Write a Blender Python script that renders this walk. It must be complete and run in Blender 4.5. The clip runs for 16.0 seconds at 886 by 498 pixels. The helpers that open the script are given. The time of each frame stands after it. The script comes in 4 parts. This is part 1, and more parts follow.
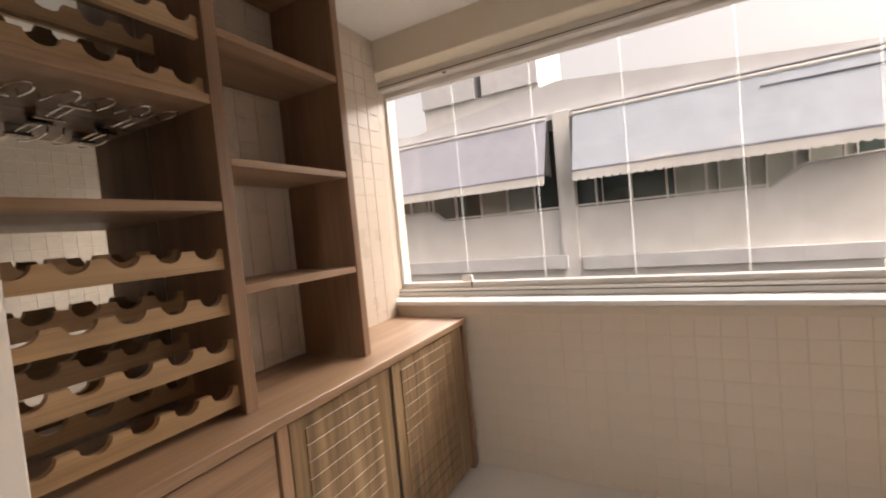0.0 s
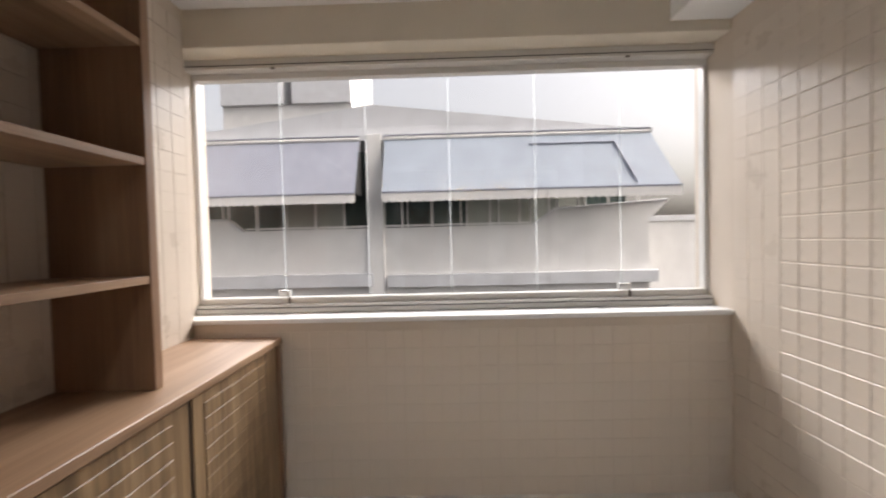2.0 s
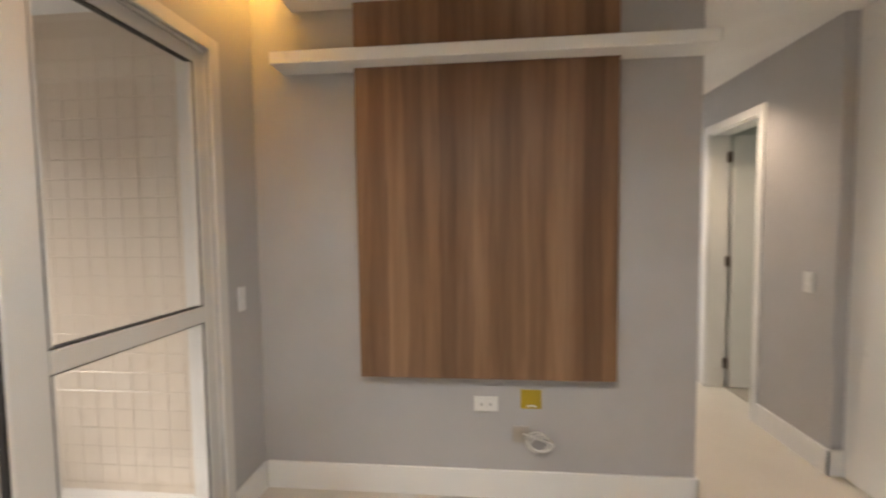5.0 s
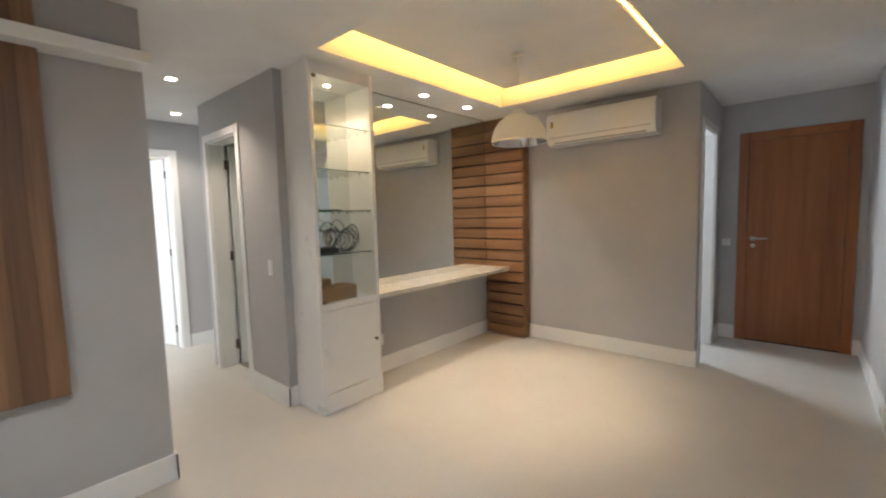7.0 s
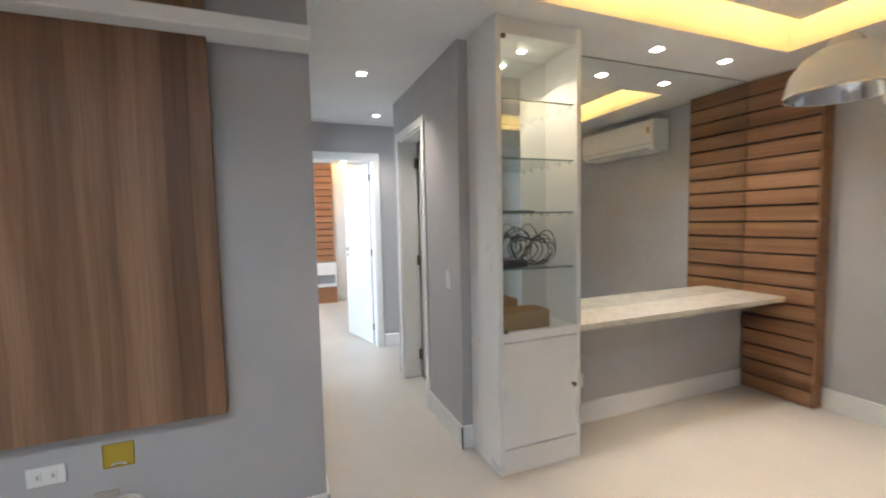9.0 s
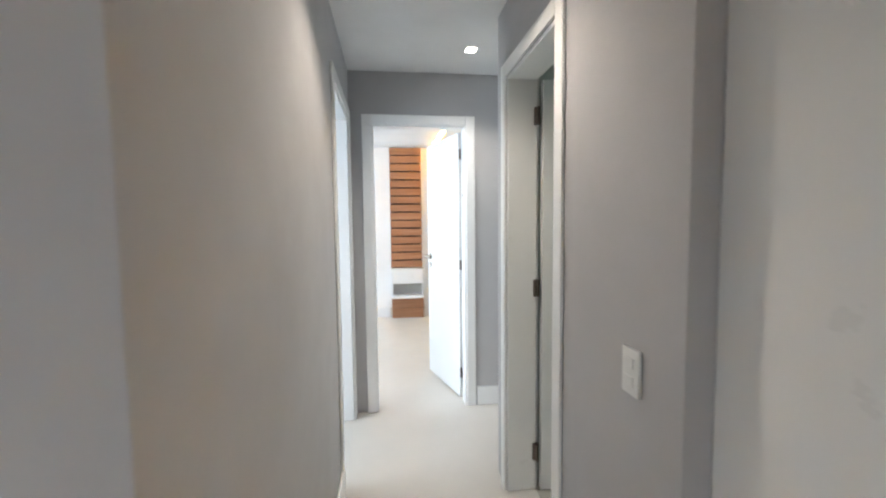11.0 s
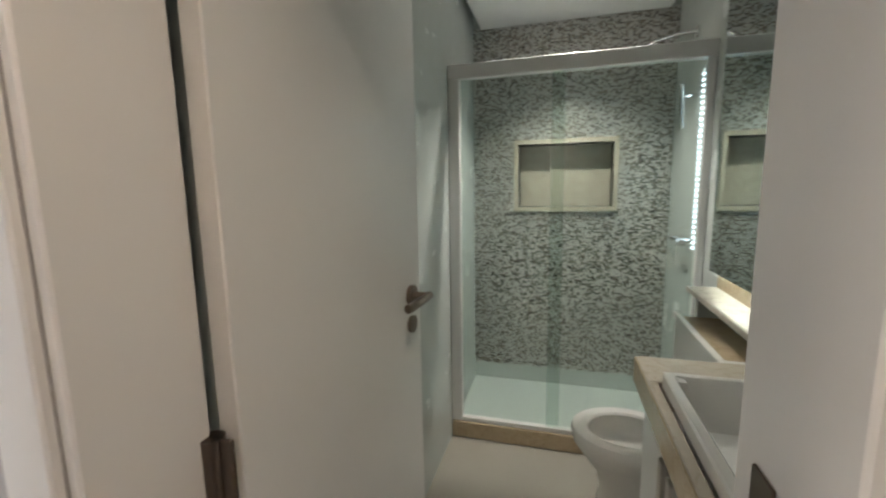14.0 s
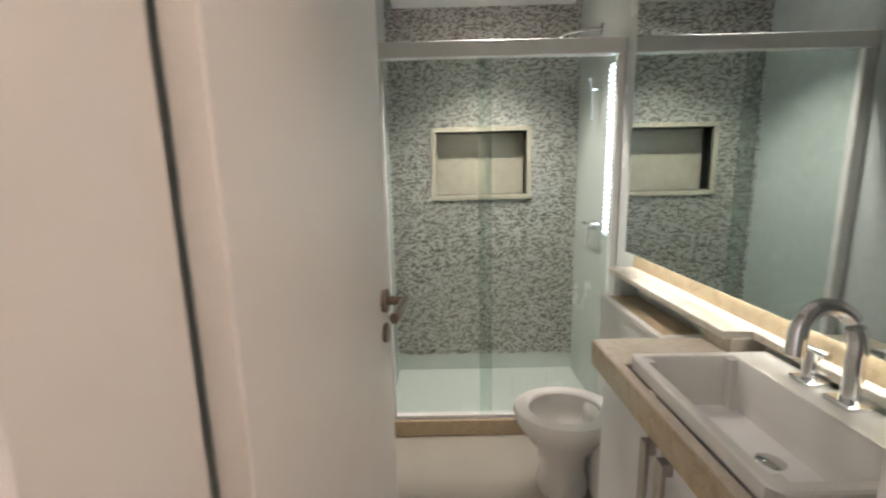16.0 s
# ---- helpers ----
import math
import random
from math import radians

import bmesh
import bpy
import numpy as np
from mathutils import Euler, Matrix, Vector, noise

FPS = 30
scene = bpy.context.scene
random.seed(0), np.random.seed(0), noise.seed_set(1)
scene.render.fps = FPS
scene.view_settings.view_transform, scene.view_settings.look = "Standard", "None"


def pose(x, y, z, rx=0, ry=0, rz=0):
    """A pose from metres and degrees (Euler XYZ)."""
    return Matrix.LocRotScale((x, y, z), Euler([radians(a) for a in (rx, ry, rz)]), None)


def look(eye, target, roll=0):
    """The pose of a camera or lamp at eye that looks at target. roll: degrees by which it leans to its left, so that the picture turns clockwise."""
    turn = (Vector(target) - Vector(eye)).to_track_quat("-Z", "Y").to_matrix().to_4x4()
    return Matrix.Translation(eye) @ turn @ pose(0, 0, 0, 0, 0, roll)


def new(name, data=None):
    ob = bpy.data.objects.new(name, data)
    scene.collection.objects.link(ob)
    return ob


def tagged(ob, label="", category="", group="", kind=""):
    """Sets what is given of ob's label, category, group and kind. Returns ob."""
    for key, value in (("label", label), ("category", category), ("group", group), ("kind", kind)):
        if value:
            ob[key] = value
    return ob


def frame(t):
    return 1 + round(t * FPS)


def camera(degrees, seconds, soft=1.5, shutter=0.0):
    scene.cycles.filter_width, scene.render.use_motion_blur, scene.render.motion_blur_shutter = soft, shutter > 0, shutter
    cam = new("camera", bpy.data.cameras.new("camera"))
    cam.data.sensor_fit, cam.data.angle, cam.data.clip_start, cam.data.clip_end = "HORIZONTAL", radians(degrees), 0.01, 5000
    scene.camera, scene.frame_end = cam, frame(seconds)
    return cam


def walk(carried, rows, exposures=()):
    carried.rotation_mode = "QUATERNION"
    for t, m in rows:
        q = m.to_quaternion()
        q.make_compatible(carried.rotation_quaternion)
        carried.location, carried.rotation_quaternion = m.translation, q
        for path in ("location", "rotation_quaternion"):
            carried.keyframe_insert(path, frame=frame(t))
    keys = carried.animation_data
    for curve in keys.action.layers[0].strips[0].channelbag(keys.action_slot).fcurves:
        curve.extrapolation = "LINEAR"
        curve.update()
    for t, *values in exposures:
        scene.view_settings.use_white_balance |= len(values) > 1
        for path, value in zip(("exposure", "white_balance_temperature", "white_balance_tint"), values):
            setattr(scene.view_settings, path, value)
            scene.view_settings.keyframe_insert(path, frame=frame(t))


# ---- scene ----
cam = camera(93.7, 16.0, soft=2.1, shutter=0.4)
PATH = [
    (0, (1.797, 1.918, 1.385), (0.86, 3.682, 1.303), -5.4),
    (0.5, (1.795, 1.915, 1.389), (0.809, 3.655, 1.333), -4.2),
    (1, (1.78, 1.921, 1.383), (0.956, 3.743, 1.338), -2.8),
    (1.5, (1.736, 1.935, 1.378), (1.272, 3.88, 1.345), -1.9),
    (2, (1.663, 1.913, 1.381), (1.621, 3.912, 1.327), -1.4),
    (2.5, (1.655, 1.803, 1.369), (2.032, 3.765, 1.289), -1.1),
    (3, (1.609, 1.621, 1.359), (2.466, 3.424, 1.245), -0.4),
    (3.5, (1.539, 1.405, 1.365), (2.849, 2.912, 1.258), -0.3),
    (4, (1.422, 1.197, 1.379), (3.082, 2.308, 1.281), -0.5),
    (4.5, (1.32, 0.999, 1.379), (3.204, 1.663, 1.277), -0.6),
    (5, (1.16, 0.863, 1.377), (3.148, 1.051, 1.267), -0.7),
    (7.3, (0.668, 0.455, 1.396), (1.939, -1.08, 1.229), -1.5),
    (7.5, (0.67, 0.438, 1.396), (1.975, -1.068, 1.229), -1.5),
    (8, (0.757, 0.359, 1.401), (2.285, -0.919, 1.222), -2.1),
    (8.5, (1.018, 0.199, 1.373), (2.743, -0.801, 1.219), -1.9),
    (9, (1.267, -0.001, 1.407), (3.124, -0.732, 1.27), -1.2),
    (9.5, (1.555, -0.214, 1.412), (3.496, -0.683, 1.291), -0.7),
    (10, (1.899, -0.322, 1.389), (3.875, -0.61, 1.279), -0.3),
    (10.2, (2.09, -0.374, 1.41), (4.071, -0.614, 1.276), -0.6),
    (12.3, (3.685, -0.446, 1.375), (5.561, -1.109, 1.168), -0.5),
    (12.5, (3.818, -0.474, 1.371), (5.605, -1.343, 1.146), -0.7),
    (13, (4.112, -0.540, 1.380), (5.520, -1.930, 1.112), -0.2),
    (13.5, (4.238, -0.703, 1.408), (5.261, -2.401, 1.140), -0.8),
    (14, (4.349, -0.752, 1.411), (4.887, -2.657, 1.127), -1.0),
    (14.5, (4.473, -0.787, 1.417), (4.578, -2.761, 1.114), -1.3),
    (15, (4.533, -0.858, 1.417), (4.352, -2.823, 1.095), -1.3),
    (15.5, (4.560, -0.908, 1.405), (4.288, -2.862, 1.081), -1.4),
    (16, (4.566, -0.827, 1.419), (4.582, -2.796, 1.069), -1.3),
]
EXPOSURE = [
    (0.0, 1.1, 8000, 20), (2.5, 0.85, 6900, 14), (3.5, 0.75, 7300, 13), (4.3, 0.9, 7500, 12), (5.0, 1.35, 7700, 15), (7.5, 1.2, 6400, 10),
    (9.0, 1.25, 6050, 10), (10.0, 1.35, 6100, 9), (12.5, 0.88, 6300, 9), (13.5, 0.64, 7300, 17), (14.5, 1.05, 6800, 16), (15.5, 1.18, 6700, 18), (16.0, 1.3, 7400, 26),
]
walk(cam, [(t, look(e, g, r)) for t, e, g, r in PATH], EXPOSURE)

# ---------------------------------------------------------------- light
SUN_TO = Vector((0.76, -0.04, 0.64)).normalized()
world = bpy.data.worlds.new("sky")
scene.world = world
world.use_nodes = True
wn = world.node_tree
sky = wn.nodes.new("ShaderNodeTexSky")
sky.sky_type, sky.sun_disc = "NISHITA", False
sky.sun_elevation = math.asin(SUN_TO.z)
sky.sun_rotation = math.atan2(SUN_TO.x, SUN_TO.y)
sky.dust_density, sky.air_density, sky.ozone_density = 9.0, 1.0, 0.5
haze = wn.nodes.new("ShaderNodeHueSaturation")
haze.inputs["Saturation"].default_value, haze.inputs["Value"].default_value = 0.35, 1.3
wn.links.new(sky.outputs[0], haze.inputs["Color"])
wn.links.new(haze.outputs[0], wn.nodes["Background"].inputs[0])
wn.nodes["Background"].inputs[1].default_value = 0.15

sun = new("sun", bpy.data.lights.new("sun", "SUN"))
sun.data.energy, sun.data.angle, sun.data.color = 1.0, radians(4), (1, 0.95, 0.88)
sun.matrix_world = look(SUN_TO * 30, (0, 0, 0))


def area_lamp(name, at, to, w, h, watts, color):
    ob = new(name, bpy.data.lights.new(name, "AREA"))
    d = ob.data
    d.shape, d.size, d.size_y, d.energy, d.color = "RECTANGLE", w, h, watts, color
    ob.matrix_world = look(at, to)
    return ob


def spot_lamp(name, at, watts, color, degrees=95, to=None, radius=0.03):
    ob = new(name, bpy.data.lights.new(name, "SPOT"))
    d = ob.data
    d.energy, d.color, d.spot_size, d.spot_blend, d.shadow_soft_size = watts, color, radians(degrees), 0.7, radius
    ob.matrix_world = look(at, to or (at[0], at[1] + 0.001, at[2] - 1))
    return ob


WARM = (1.0, 0.80, 0.58)
NEUTRAL = (1.0, 0.90, 0.78)
DAY = (0.80, 0.90, 1.0)
# Fill lamp added outside, above the glazing, standing in for more sky light.
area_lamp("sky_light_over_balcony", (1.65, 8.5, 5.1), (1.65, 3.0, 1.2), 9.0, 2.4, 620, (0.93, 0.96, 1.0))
area_lamp("bedroom_window_light", (7.4, 2.25, 1.5), (7.4, 0, 1.2), 1.9, 1.2, 55, DAY)
area_lamp("second_bedroom_window_light", (4.7, 1.93, 1.5), (4.7, 0, 1.2), 1.4, 1.1, 30, DAY)
area_lamp("kitchen_window_light", (2.9, -4.85, 1.6), (1.3, -4.2, 1.0), 0.8, 1.0, 60, DAY)
for y in (-2.25, -2.87):
    spot_lamp("counter_spot_light", (3.255, y, 2.435), 24, NEUTRAL, 110)
# Two fill spots added to brighten the television wall; no such lamps are known.
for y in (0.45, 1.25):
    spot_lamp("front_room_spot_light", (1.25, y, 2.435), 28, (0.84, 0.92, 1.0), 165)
spot_lamp("cabinet_spot_light", (3.36, -1.33, 2.34), 6, WARM, 130, radius=0.02)
spot_lamp("hall_spot_light", (4.25, -0.59, 2.435), 26, (1.0, 0.85, 0.69), 120)
spot_lamp("hall_spot_light", (5.36, -0.94, 2.435), 20, NEUTRAL, 120)
spot_lamp("shower_spot_light", (4.29, -3.06, 2.415), 54, (0.95, 1.0, 0.95), 105)
spot_lamp("bathroom_spot_light", (4.29, -2.02, 2.415), 5, (0.95, 1.0, 0.95), 120)
spot_lamp("pendant_light", (2.357, -2.341, 2.02), 46, WARM, 72, radius=0.04)


# ---------------------------------------------------------------- materials
def mat_base(name, rough=0.5, metal=0.0):
    m = bpy.data.materials.new(name)
    m.use_nodes = True
    n = m.node_tree
    b = n.nodes["Principled BSDF"]
    b.inputs["Roughness"].default_value, b.inputs["Metallic"].default_value = rough, metal
    return m, n, b


def coords(n, scale=(1, 1, 1), rot=(0, 0, 0)):
    tc = n.nodes.new("ShaderNodeTexCoord")
    mp = n.nodes.new("ShaderNodeMapping")
    mp.inputs["Scale"].default_value = scale
    mp.inputs["Rotation"].default_value = rot
    n.links.new(tc.outputs["Object"], mp.inputs["Vector"])
    return mp.outputs[0]


def noise_node(n, vec, scale, detail=4, rough=0.55, distort=0.0):
    t = n.nodes.new("ShaderNodeTexNoise")
    t.inputs["Scale"].default_value, t.inputs["Detail"].default_value = scale, detail
    t.inputs["Roughness"].default_value, t.inputs["Distortion"].default_value = rough, distort
    n.links.new(vec, t.inputs["Vector"])
    return t.outputs[0]


def ramp(n, fac, stops):
    r = n.nodes.new("ShaderNodeValToRGB")
    e = r.color_ramp.elements
    while len(e) < len(stops):
        e.new(0.5)
    for i, (p, c) in enumerate(stops):
        e[i].position, e[i].color = p, (*c, 1)
    n.links.new(fac, r.inputs[0])
    return r.outputs[0]


def mix(n, a, b, fac, kind="MIX"):
    x = n.nodes.new("ShaderNodeMix")
    x.data_type, x.blend_type = "RGBA", kind
    for s, v in ((x.inputs[0], fac), (x.inputs[6], a), (x.inputs[7], b)):
        if isinstance(v, (int, float)):
            s.default_value = v
        elif isinstance(v, tuple):
            s.default_value = (*v, 1)
        else:
            n.links.new(v, s)
    return x.outputs[2]


def bump(n, b, height, strength=0.1, dist=0.01):
    u = n.nodes.new("ShaderNodeBump")
    u.inputs["Strength"].default_value, u.inputs["Distance"].default_value = strength, dist
    n.links.new(height, u.inputs["Height"])
    n.links.new(u.outputs[0], b.inputs["Normal"])


def paint(name, color, rough=0.6, vary=0.06, grain=260, relief=0.08):
    """Painted plaster or lacquer: broad faint blotches, fine roller grain."""
    m, n, b = mat_base(name, rough)
    v = coords(n)
    lo = tuple(c * (1 - vary) for c in color)
    hi = tuple(min(1, c * (1 + vary)) for c in color)
    col = ramp(n, noise_node(n, v, 1.7, 5), ((0.3, lo), (0.7, hi)))
    n.links.new(col, b.inputs["Base Color"])
    rr = ramp(n, noise_node(n, v, 6, 4), ((0.3, (rough * 0.85,) * 3), (0.7, (min(1, rough * 1.12),) * 3)))
    n.links.new(rr, b.inputs["Roughness"])
    bump(n, b, noise_node(n, v, grain, 3), relief, 0.002)
    return m


def wood(name, dark, mid, light, axis="z", rough=0.42, scale=1.0):
    """Veneer with long streaks along one axis, fine pores and tone changes."""
    m, n, b = mat_base(name, rough)
    s = {"x": (0.35, 7, 7), "y": (7, 0.35, 7), "z": (7, 7, 0.35)}[axis]
    f = {"x": (3, 160, 160), "y": (160, 3, 160), "z": (160, 160, 3)}[axis]
    v = coords(n, tuple(c * scale for c in s))
    col = ramp(n, noise_node(n, v, 1.6, 6, 0.6, 0.35), ((0.30, dark), (0.5, mid), (0.70, light)))
    fine = noise_node(n, coords(n, f), 1.0, 3, 0.6)
    col = mix(n, col, ramp(n, fine, ((0.35, (0.62, 0.6, 0.58)), (0.62, (1, 1, 1)))), 0.45, "MULTIPLY")
    info = n.nodes.new("ShaderNodeObjectInfo")
    col = mix(n, col, ramp(n, info.outputs["Random"], ((0.0, (0.84, 0.83, 0.82)), (1.0, (1.0, 1.0, 1.0)))), 1.0, "MULTIPLY")
    n.links.new(col, b.inputs["Base Color"])
    bump(n, b, fine, 0.12, 0.002)
    return m


def strip_wood(name, dark, mid, light, width=0.085):
    """Veneer of upright strips about a hand wide, each with its own tone and slightly wavering edges."""
    m = wood(name, dark, mid, light, "z", 0.45, 0.9)
    n = m.node_tree
    b = n.nodes["Principled BSDF"]
    col = b.inputs["Base Color"].links[0].from_socket
    wave = noise_node(n, coords(n, (1, 3.0, 1.1)), 1.0, 3)
    sep = n.nodes.new("ShaderNodeSeparateXYZ")
    n.links.new(coords(n), sep.inputs[0])

    def tone(w, amp, lo, hi):
        add = n.nodes.new("ShaderNodeMath")
        add.operation, add.inputs[1].default_value = "MULTIPLY_ADD", amp
        n.links.new(wave, add.inputs[0])
        n.links.new(sep.outputs[1], add.inputs[2])
        div = n.nodes.new("ShaderNodeMath")
        div.operation, div.inputs[1].default_value = "DIVIDE", w
        n.links.new(add.outputs[0], div.inputs[0])
        flo = n.nodes.new("ShaderNodeMath")
        flo.operation = "FLOOR"
        n.links.new(div.outputs[0], flo.inputs[0])
        wh = n.nodes.new("ShaderNodeTexWhiteNoise")
        wh.noise_dimensions = "1D"
        n.links.new(flo.outputs[0], wh.inputs["W"])
        return ramp(n, wh.outputs["Value"], ((0.0, lo), (1.0, hi)))
    col = mix(n, col, tone(width, 0.07, (0.58, 0.54, 0.52), (1.0, 1.0, 1.0)), 1.0, "MULTIPLY")
    col = mix(n, col, tone(width * 0.43, 0.10, (0.86, 0.84, 0.82), (1.0, 1.0, 1.0)), 1.0, "MULTIPLY")
    n.links.new(col, b.inputs["Base Color"])
    return m


def metal(name, color, rough):
    m, n, b = mat_base(name, rough, 1.0)
    v = coords(n)
    n.links.new(ramp(n, noise_node(n, v, 40, 3), ((0.2, tuple(c * 0.9 for c in color)), (0.8, color))), b.inputs["Base Color"])
    return m


def glass(name, tint, gloss=0.9):
    m = bpy.data.materials.new(name)
    m.use_nodes = True
    n = m.node_tree
    n.nodes.remove(n.nodes["Principled BSDF"])
    out = n.nodes["Material Output"]
    tr = n.nodes.new("ShaderNodeBsdfTransparent")
    tr.inputs[0].default_value = (*tint, 1)
    gl = n.nodes.new("ShaderNodeBsdfGlossy")
    gl.inputs["Roughness"].default_value = 0.01
    gl.inputs["Color"].default_value = (gloss, gloss, gloss, 1)
    lw = n.nodes.new("ShaderNodeLayerWeight")
    lw.inputs[0].default_value = 0.5
    pw = n.nodes.new("ShaderNodeMath")
    pw.operation = "POWER"
    pw.inputs[1].default_value = 5.0
    n.links.new(lw.outputs["Facing"], pw.inputs[0])
    fr = n.nodes.new("ShaderNodeMath")
    fr.operation = "MULTIPLY_ADD"
    fr.inputs[1].default_value, fr.inputs[2].default_value = 0.9, 0.035
    n.links.new(pw.outputs[0], fr.inputs[0])
    mx = n.nodes.new("ShaderNodeMixShader")
    n.links.new(fr.outputs[0], mx.inputs[0])
    n.links.new(tr.outputs[0], mx.inputs[1])
    n.links.new(gl.outputs[0], mx.inputs[2])
    n.links.new(mx.outputs[0], out.inputs[0])
    return m


def edge_glow(name):
    """Polished glass edges pass on the daylight that falls on them."""
    m = bpy.data.materials.new(name)
    m.use_nodes = True
    n = m.node_tree
    n.nodes.remove(n.nodes["Principled BSDF"])
    a, c = n.nodes.new("ShaderNodeBsdfTranslucent"), n.nodes.new("ShaderNodeBsdfTransparent")
    a.inputs[0].default_value, c.inputs[0].default_value = (0.95, 0.97, 0.97, 1), (0.95, 0.97, 0.97, 1)
    mx = n.nodes.new("ShaderNodeMixShader")
    mx.inputs[0].default_value = 0.10
    n.links.new(c.outputs[0], mx.inputs[1])
    n.links.new(a.outputs[0], mx.inputs[2])
    n.links.new(mx.outputs[0], n.nodes["Material Output"].inputs[0])
    return m


def glow(name, color, strength):
    m, n, b = mat_base(name, 0.5)
    b.inputs["Base Color"].default_value = (*color, 1)
    b.inputs["Emission Color"].default_value = (*color, 1)
    b.inputs["Emission Strength"].default_value = strength
    return m


def marble(name, base, vein, scale=3.0, rough=0.18):
    m, n, b = mat_base(name, rough)
    v = coords(n, (1, 1, 1), (0.3, 0.5, 0.7))
    a = noise_node(n, v, scale, 8, 0.62, 1.4)
    c = noise_node(n, v, scale * 5, 6, 0.6, 0.5)
    col = ramp(n, a, ((0.36, base), (0.485, base), (0.505, vein), (0.53, base)))
    col = mix(n, col, ramp(n, c, ((0.35, tuple(x * 0.82 for x in base)), (0.65, base))), 0.5)
    n.links.new(col, b.inputs["Base Color"])
    return m


def random_tiles(name, stops, rough=0.3):
    """Mosaic: every loose chip takes one of a few stone tones."""
    m, n, b = mat_base(name, rough)
    g = n.nodes.new("ShaderNodeNewGeometry")
    r = n.nodes.new("ShaderNodeValToRGB")
    r.color_ramp.interpolation = "CONSTANT"
    e = r.color_ramp.elements
    while len(e) < len(stops):
        e.new(0.5)
    for i, (p, c) in enumerate(stops):
        e[i].position, e[i].color = p, (*c, 1)
    n.links.new(g.outputs["Random Per Island"], r.inputs[0])
    v = coords(n)
    col = mix(n, r.outputs[0], ramp(n, noise_node(n, v, 120, 3), ((0.3, (0.75, 0.75, 0.75)), (0.7, (1, 1, 1)))), 0.7, "MULTIPLY")
    n.links.new(col, b.inputs["Base Color"])
    return m


M = {}
M["grey"] = paint("grey_wall_paint", (0.44, 0.435, 0.44), 0.62)
M["white"] = paint("white_ceiling_paint", (0.78, 0.78, 0.77), 0.75)
M["trim"] = paint("white_lacquer", (0.78, 0.78, 0.77), 0.32, 0.03, 90, 0.03)
M["door"] = paint("white_door_lacquer", (0.74, 0.75, 0.74), 0.34, 0.03, 70, 0.03)
M["floor"] = paint("beige_porcelain_floor", (0.53, 0.50, 0.455), 0.33, 0.05, 4, 0.0)
M["balc_floor"] = paint("pale_balcony_floor", (0.62, 0.60, 0.57), 0.35, 0.06, 30, 0.02)
M["tile"] = paint("cream_glazed_tile", (0.63, 0.55, 0.465), 0.3, 0.05, 25, 0.02)
M["grout"] = paint("grout", (0.61, 0.53, 0.445), 0.8)
M["cream"] = paint("cream_beam_paint", (0.68, 0.62, 0.52), 0.7)
M["alu"] = paint("white_aluminium", (0.66, 0.645, 0.62), 0.35, 0.03, 120, 0.02)
M["black"] = paint("black_rubber", (0.015, 0.015, 0.016), 0.6, 0.1)
M["oak"] = wood("brown_veneer", (0.20, 0.112, 0.066), (0.31, 0.182, 0.11), (0.41, 0.26, 0.165), "z")
M["oak_y"] = wood("brown_veneer_long", (0.24, 0.142, 0.085), (0.37, 0.23, 0.14), (0.47, 0.31, 0.20), "y")
M["streak"] = wood("streaked_veneer", (0.15, 0.095, 0.05), (0.29, 0.19, 0.105), (0.43, 0.30, 0.175), "z", 0.38, 2.2)
M["pine"] = wood("pale_rack_wood", (0.34, 0.21, 0.11), (0.48, 0.31, 0.165), (0.56, 0.39, 0.23), "y")
M["walnut"] = strip_wood("walnut_panel", (0.22, 0.118, 0.062), (0.33, 0.185, 0.10), (0.44, 0.265, 0.16))
M["slat"] = wood("slat_wood", (0.17, 0.08, 0.035), (0.28, 0.145, 0.07), (0.37, 0.21, 0.11), "x", 0.5)
M["bedslat"] = wood("orange_slat_wood", (0.30, 0.13, 0.06), (0.42, 0.20, 0.10), (0.5, 0.27, 0.15), "y", 0.5)
M["mahogany"] = wood("reddish_door_veneer", (0.24, 0.075, 0.022), (0.33, 0.115, 0.038), (0.40, 0.15, 0.055), "z", 0.38)
M["chrome"] = metal("chrome", (0.78, 0.78, 0.78), 0.08)
M["bronze"] = metal("worn_brown_bronze", (0.27, 0.22, 0.185), 0.28)
# Near-black so that the gaps between slats look deeply shaded.
M["slat_shade"] = paint("gap_shade_backing", (0.03, 0.017, 0.009), 0.7, 0.2)
M["steel"] = metal("brushed_steel", (0.50, 0.47, 0.43), 0.32)
M["dark_metal"] = metal("dark_bronze", (0.16, 0.13, 0.11), 0.35)
M["mirror"] = metal("mirror_silver", (0.84, 0.87, 0.86), 0.0)
M["bath_mirror"] = metal("bathroom_mirror_silver", (0.62, 0.68, 0.67), 0.0)
M["glass"] = glass("window_glass", (0.97, 0.98, 0.985))
M["glass_edge"] = edge_glow("polished_glass_edge")
M["green_glass"] = glass("greenish_glass", (0.88, 0.93, 0.91))
M["clear_glass"] = glass("clear_cabinet_glass", (0.97, 0.985, 0.97))
M["shelf_edge"] = paint("green_glass_edge", (0.10, 0.17, 0.15), 0.15)
M["marble"] = marble("white_veined_marble", (0.72, 0.67, 0.58), (0.5, 0.43, 0.34))
M["beige"] = marble("beige_marble", (0.50, 0.40, 0.27), (0.36, 0.26, 0.15), 6, 0.2)
M["beige_light"] = marble("pale_beige_marble", (0.58, 0.52, 0.43), (0.46, 0.38, 0.28), 5, 0.25)
M["ceramic"] = paint("white_ceramic", (0.76, 0.75, 0.72), 0.1, 0.02, 10, 0.01)
M["bath_wall"] = paint("bathroom_wall_tile", (0.60, 0.64, 0.62), 0.25, 0.04, 30, 0.02)
